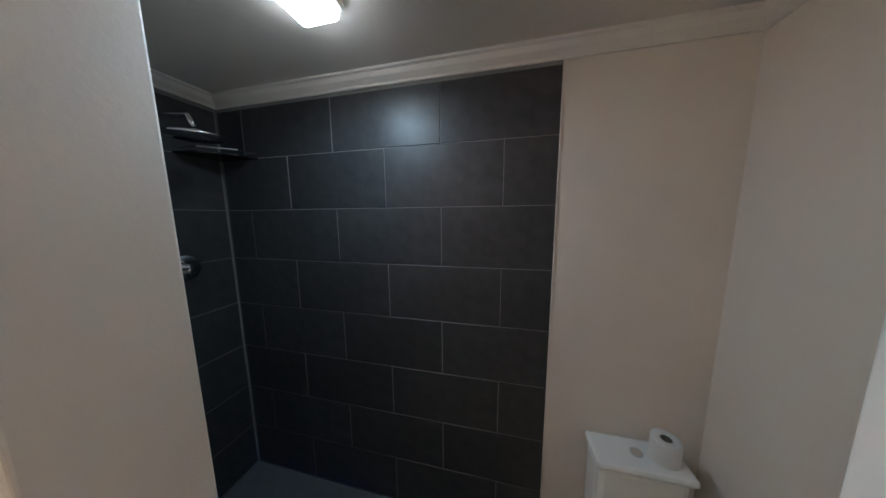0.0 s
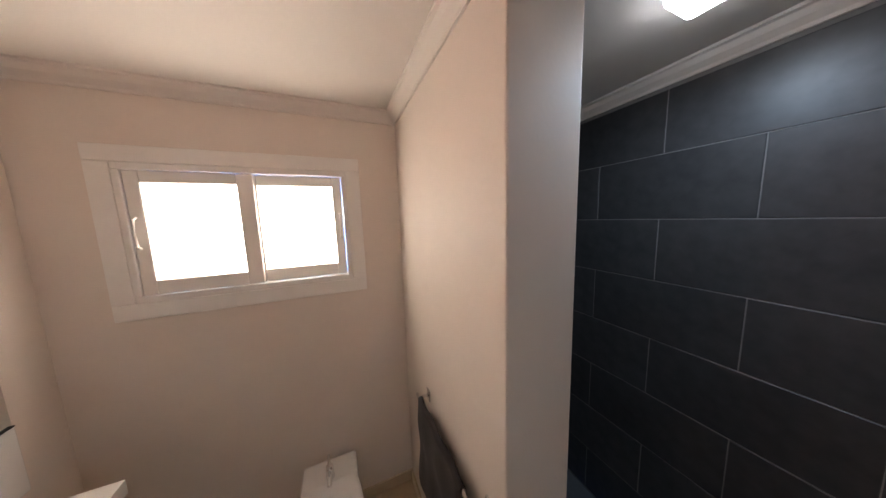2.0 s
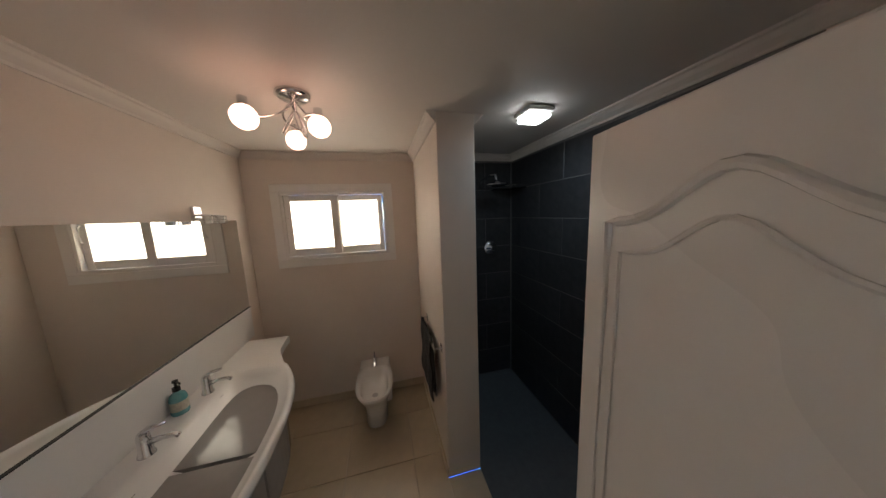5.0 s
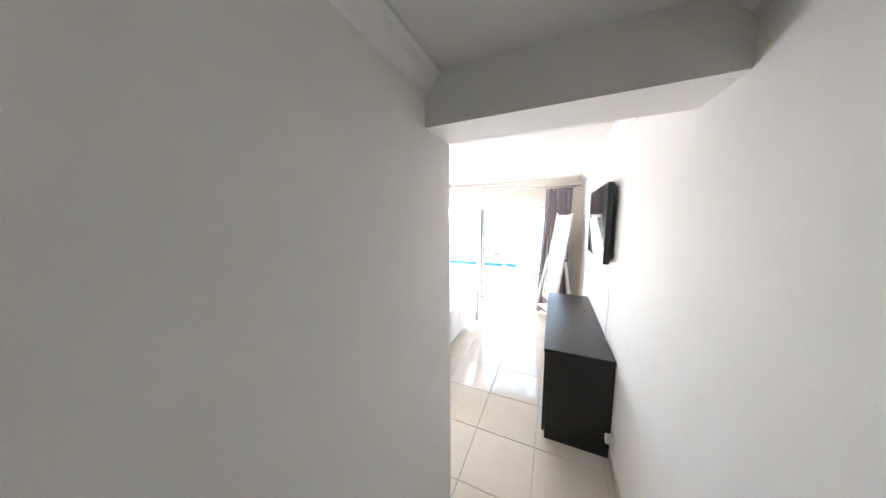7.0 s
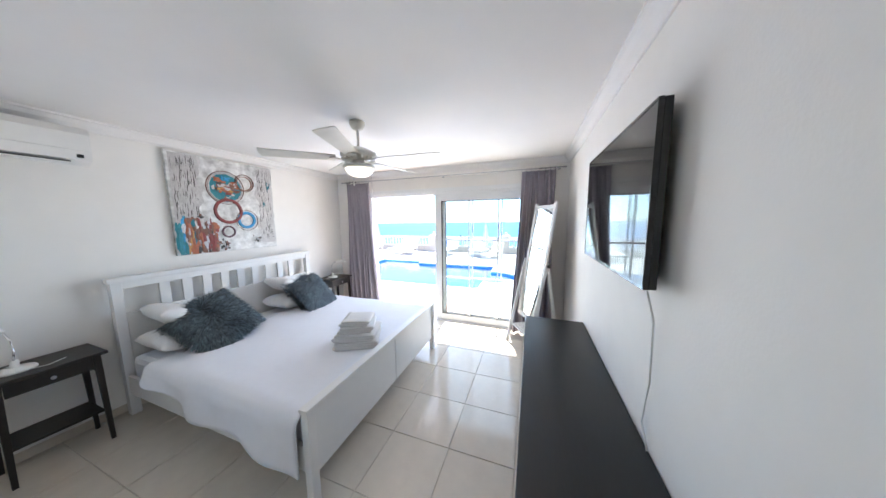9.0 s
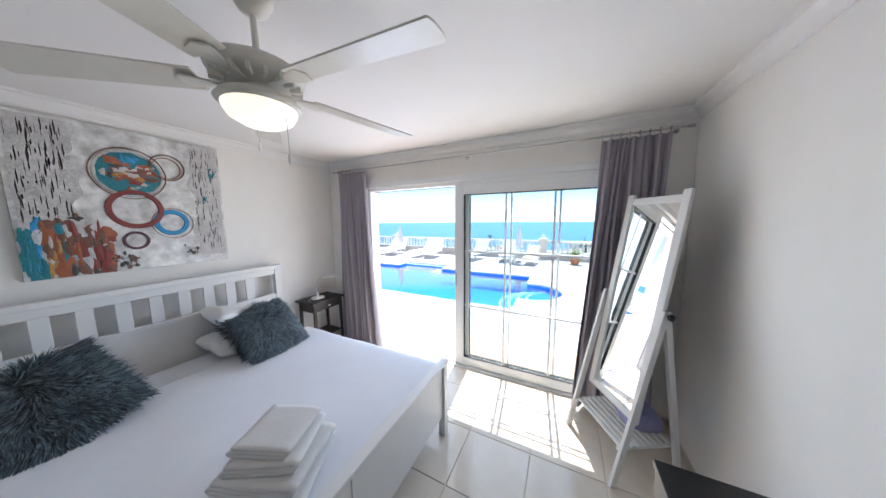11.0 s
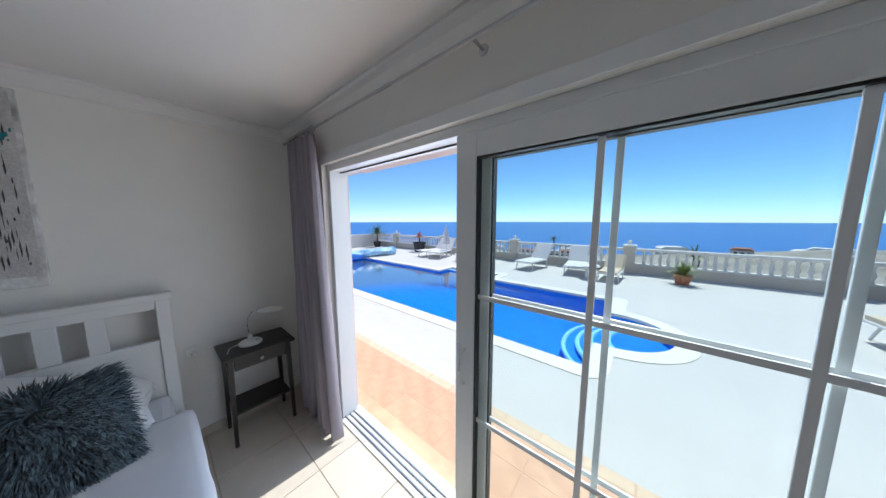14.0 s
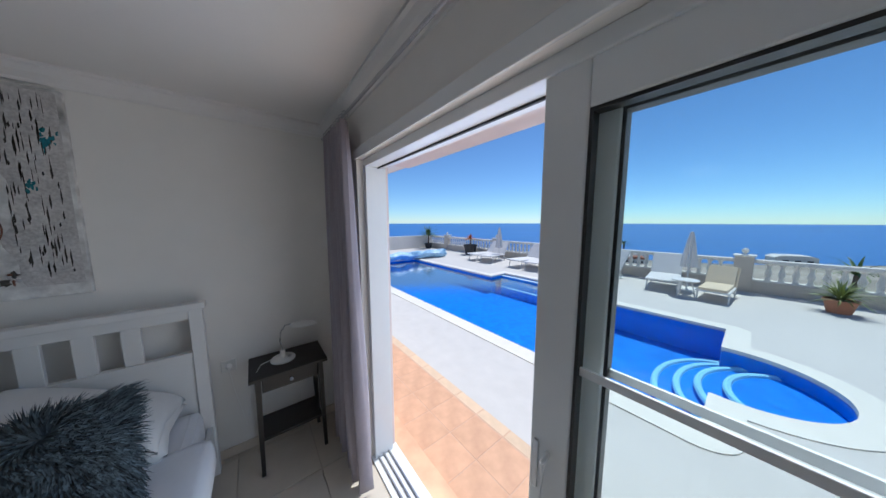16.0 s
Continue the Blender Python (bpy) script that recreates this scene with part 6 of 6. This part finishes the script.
def fronds(n, length, seed, droop=0.8, width=0.035, rise=1.0):
    """Arching strap leaves from one point."""
    rnd = random.Random(seed)
    verts, faces = [], []
    for k in range(n):
        a, e, ln = rnd.uniform(0, 2 * math.pi), rnd.uniform(0.25, 1.35) * rise, length * rnd.uniform(0.65, 1.1)
        p, d = Vector((0, 0, 0)), Vector((math.cos(a) * math.cos(e), math.sin(a) * math.cos(e), math.sin(e)))
        side = Vector((-math.sin(a), math.cos(a), 0))
        base = len(verts)
        for j in range(6):
            w = width * (0.5 + 0.5 * math.sin(math.pi * min(1, j / 5 + 0.2))) * (1 if j < 5 else 0.1)
            verts += [tuple(p - side * w / 2), tuple(p + Vector((0, 0, 0.004))), tuple(p + side * w / 2)]
            p = p + d * ln / 5
            d = (d + Vector((0, 0, -droop * 0.28))).normalized()
        for j in range(5):
            b = base + 3 * j
            faces += [(b, b + 1, b + 4, b + 3), (b + 1, b + 2, b + 5, b + 4)]
    return verts, faces


def leaves_part(parent, data, z, material, name="foliage"):
    me = bpy.data.meshes.new(name)
    me.from_pydata([(x, y, q + z) for x, y, q in data[0]], [], data[1])
    me.materials.append(material)
    ob = new(name, me)
    ob.parent = parent
    return ob


def pot_plant(m, pot, pot_mat, r, h, n, ln, seed, leaf, label, width=0.035, trunk=0.0):
    p = thing("potted_plant", label, "potted plant", m, "terrace plants")
    part(pot, lathe([(0, 0), (r * 0.72, 0), (r * 0.98, h * 0.86), (r * 1.08, h * 0.86), (r * 1.08, h), (r * 0.92, h), (r * 0.9, h * 0.9), (0, h * 0.9)], 24), pot_mat, p)
    part("soil", lathe([(0, h * 0.91), (r * 0.9, h * 0.905)], 20), SOIL, p)
    if trunk:
        part("trunk", tube([(0, 0, h * 0.9), (0.02, 0, h * 0.9 + trunk)], [0.05, 0.035], 8), BARK, p)
    leaves_part(p, fronds(n, ln, seed, 0.9, width), h * 0.9 + trunk, leaf)


pot_plant(pose(-0.40, 14.2, G), "pot", POT_T, 0.20, 0.28, 90, 0.52, 5, YLEAF, "spiky green plant in a terracotta pot")
pot_plant(pose(-11.45, 14.6, G), "pot", POT_B, 0.36, 0.55, 60, 0.40, 6, OLEAF, "orange-leaved plant in a dark pot", 0.05, 0.35)
pot_plant(pose(-15.6, 14.6, G), "pot", POT_B, 0.26, 0.35, 110, 0.85, 7, LEAF, "tall green yucca in a dark pot", 0.05, 0.55)
pot_plant(pose(3.55, 14.25, G), "planter", POT_B, 0.62, 0.62, 140, 0.75, 8, LEAF, "wide dark planter with grassy leaves", 0.03)

palm = thing("palm_tree", "far palm tree below the terrace", "tree", pose(-14.8, 53.0, -9.0))
part("trunk", tube([(0, 0, 0), (0.15, 0, 3.5), (0.1, 0, 7.0)], [0.22, 0.17, 0.15], 10), BARK, palm)
leaves_part(palm, fronds(60, 1.25, 31, 1.2, 0.12), 7.0, LEAF, "crown")
palm2 = thing("palm_tree", "young palm behind the balustrade", "tree", pose(0.05, 16.6, -2.2))
part("trunk", tube([(0, 0, 0), (0.05, 0, 2.6)], [0.12, 0.09], 10), BARK, palm2)
leaves_part(palm2, fronds(36, 0.6, 33, 1.0, 0.06), 2.6, LEAF, "crown")

# hillside falling to the coast, and the sea to the horizon
def land_z(x, y):
    coast = 330 + 0.30 * max(x, -200)
    z = -1.6 - 9.5 * min(1, (y - 15.4) / 40) - 30 * min(1.3, max(0, (y - 40)) / max(120, coast))
    return z + 15 * min(1, max(0, x + 40) / 160) * min(1, max(0, y - 60) / 120) * min(1, max(0, 1.25 - y / max(150, coast)) / 0.25)


bm = bmesh.new()
nx, ny = 60, 40
ys = [15.4 + 900 * (j / ny) ** 2 for j in range(ny + 1)]
rows = []
for j, y in enumerate(ys):
    row = []
    for i in range(nx + 1):
        x = -900 + 1900 * i / nx
        z = land_z(x, y)
        z += 1.2 * noise.noise(Vector((x * 0.02, y * 0.02, 0))) * min(1, (y - 15) / 60)
        row.append(bm.verts.new((x, y, z)))
    rows.append(row)
for a, b in zip(rows, rows[1:]):
    for i in range(nx):
        bm.faces.new((a[i], a[i + 1], b[i + 1], b[i]))
structure("ground", bm, LAND, "dry green-brown hillside below the terrace", "ground", smooth=True)
bm = bmesh.new()
c = bm.verts.new((0, 0, -40))
rr = [bm.verts.new((4850 * math.cos(t), 4850 * math.sin(t), -40)) for t in np.linspace(0, 2 * math.pi, 96, endpoint=False)]
for i in range(96):
    bm.faces.new((c, rr[i], rr[(i + 1) % 96]))
structure("sea", bm, SEA, "calm blue sea reaching the horizon", "sea")

HWALL = mat("white_house_wall", (0.75, 0.72, 0.68), 0.85, noise_scale=0.5, amount=0.08)
HROOF = mat("tile_roof", (0.36, 0.16, 0.10), 0.85, noise_scale=1, amount=0.15)
HWIN = mat("dark_window", (0.05, 0.06, 0.07), 0.2)
rnd = random.Random(12)
for k in range(26):
    x, y = rnd.uniform(10, 420), rnd.uniform(110, 420)
    if k < 7:
        x, y = rnd.uniform(-180, 10), rnd.uniform(200, 380)
    gz = land_z(x, y) - 1.5
    w, d, h = rnd.uniform(9, 22), rnd.uniform(8, 14), rnd.uniform(4, 7.5)
    hs = thing("house", "far white house on the hillside", "house", pose(x, y, gz, 0, 0, rnd.uniform(-25, 25)), "far houses")
    part("wall", box((-w / 2, -d / 2, 0), (w / 2, d / 2, h)), HWALL, hs)
    part("roof", prism([(-w / 2 - 0.3, h), (w / 2 + 0.3, h), (w / 2 * 0.7, h + 1.6), (-w / 2 * 0.7, h + 1.6)], -d / 2 - 0.3, d / 2 + 0.3, pose(0, 0, 0, 90)), HROOF if k % 3 == 0 else HWALL, hs)
    for i in range(3):
        part("window", box((-w / 2 + w * (i + 0.7) / 3.6, -d / 2 - 0.06, h * 0.45), (-w / 2 + w * (i + 1.2) / 3.6, -d / 2 - 0.005, h * 0.75)), HWIN, hs)

# ---- tiles, each a piece of its own ----


def tile_mesh(name, w, h, t, material, bevel=0.0025):
    """A tile in x, y with its lower face at z = 0 and a bevelled top."""
    bm = bmesh.new()
    b = bevel
    lo = [bm.verts.new((x, y, 0)) for x, y in ((0, 0), (w, 0), (w, h), (0, h))]
    md = [bm.verts.new((x, y, t - b)) for x, y in ((0, 0), (w, 0), (w, h), (0, h))]
    hi = [bm.verts.new((x, y, t)) for x, y in ((b, b), (w - b, b), (w - b, h - b), (b, h - b))]
    for p, q in ((lo, md), (md, hi)):
        for i in range(4):
            bm.faces.new((p[i], p[(i + 1) % 4], q[(i + 1) % 4], q[i]))
    bm.faces.new(hi)
    bm.faces.new(lo)
    return finish(name, bm, material)


cache = {}


def lay(parent, m, x0, y0, x1, y1, px, py, ox, oy, gap, t, material, name, stagger=0.0):
    """Tiles over a rectangle on the plane of m, cut at its edges."""
    j0, j1 = math.floor((y0 - oy) / py), math.ceil((y1 - oy) / py)
    for j in range(j0, j1):
        sh = stagger * (j % 2)
        i0, i1 = math.floor((x0 - ox - sh) / px), math.ceil((x1 - ox - sh) / px)
        for i in range(i0, i1):
            ax, bx = max(x0, ox + sh + i * px + gap / 2), min(x1, ox + sh + (i + 1) * px - gap / 2)
            ay, by = max(y0, oy + j * py + gap / 2), min(y1, oy + (j + 1) * py - gap / 2)
            if bx - ax < 0.012 or by - ay < 0.012:
                continue
            key = (name, round(bx - ax, 4), round(by - ay, 4))
            if key not in cache:
                cache[key] = tile_mesh(name, bx - ax, by - ay, t, material)
            ob = new(name, cache[key])
            ob.parent = parent
            ob.matrix_world = m @ Matrix.Translation((ax, ay, 0))


fm = Matrix.Translation((0, 0, -0.006))
# bedroom and corridor: joints run along the walls
lay(floor_bed, fm, BX, BY, 0, DY + 0.02, 0.47, 0.47, -0.99, 2.378, 0.004, 0.006, FTILE, "tile")
lay(floor_bed, fm, CX, -1.6, 0, BY, 0.47, 0.47, -0.99, 2.378, 0.004, 0.006, FTILE, "tile")
lay(floor_bath, fm, WX, MY, CX, PY0, 0.47, 0.50, -3.40, 0.074, 0.004, 0.006, FTILE_BATH, "bathroom_tile")
lay(floor_bath, fm, -1.90, PY0, IX, TY, 0.47, 0.50, -3.40, 0.074, 0.004, 0.006, FTILE_BATH, "bathroom_tile")
lay(floor_bath, fm, PX, PY0, -1.90, PY1, 0.47, 0.50, -3.40, 0.074, 0.004, 0.006, FTILE_BATH, "bathroom_tile")

# dark running-bond tiles in the shower
sw = structure("wall_shower", box((-3.80, TY, -0.1), (-1.783, TY + 0.012, 2.62)), DGROUT, "dark slate-grey tiled shower wall", "wall")
wm = Matrix(((1, 0, 0, 0), (0, 0, -1, TY + 0.0008), (0, 1, 0, 0), (0, 0, 0, 1)))
lay(sw, wm, -3.705, 0.006, -1.785, 2.40, 0.603, 0.303, -2.62, 1.818, 0.003, 0.0032, DTILE, "wall_tile", 0.3015)
se = structure("wall_shower_end", box((-3.79, PY1, -0.1), (-3.72, TY, 2.62)), DGROUT, "dark slate-grey tiled end of the shower", "wall")
em = Matrix(((0, 0, 1, -3.7208), (1, 0, 0, 0), (0, 1, 0, 0), (0, 0, 0, 1)))
lay(se, em, PY1, 0.006, TY - 0.009, 2.40, 0.603, 0.303, 0.75, 1.818, 0.003, 0.0032, DTILE, "wall_tile", 0.3015)

# terracotta strip along the house
strip = structure("pavement", box((-9.0, 5.845, G - 0.1), (3.0, 6.62, G + 0.0045)), TERRAGROUT, "terracotta tile strip along the house", "pavement")
lay(strip, Matrix.Translation((0, 0, G - 0.006)), -9.0, 5.86, 3.0, 6.50, 0.32, 0.32, -3.1, 5.86, 0.005, 0.012, TERRA, "terracotta_tile")
SAND = mat("sand_border_tile", (0.74, 0.54, 0.36), 0.6, noise_scale=6, amount=0.1, per_piece=0.06)
lay(strip, Matrix.Translation((0, 0, G - 0.006)), -9.0, 6.508, 3.0, 6.62, 0.32, 0.2, -3.1, 6.508, 0.008, 0.012, SAND, "border_tile")
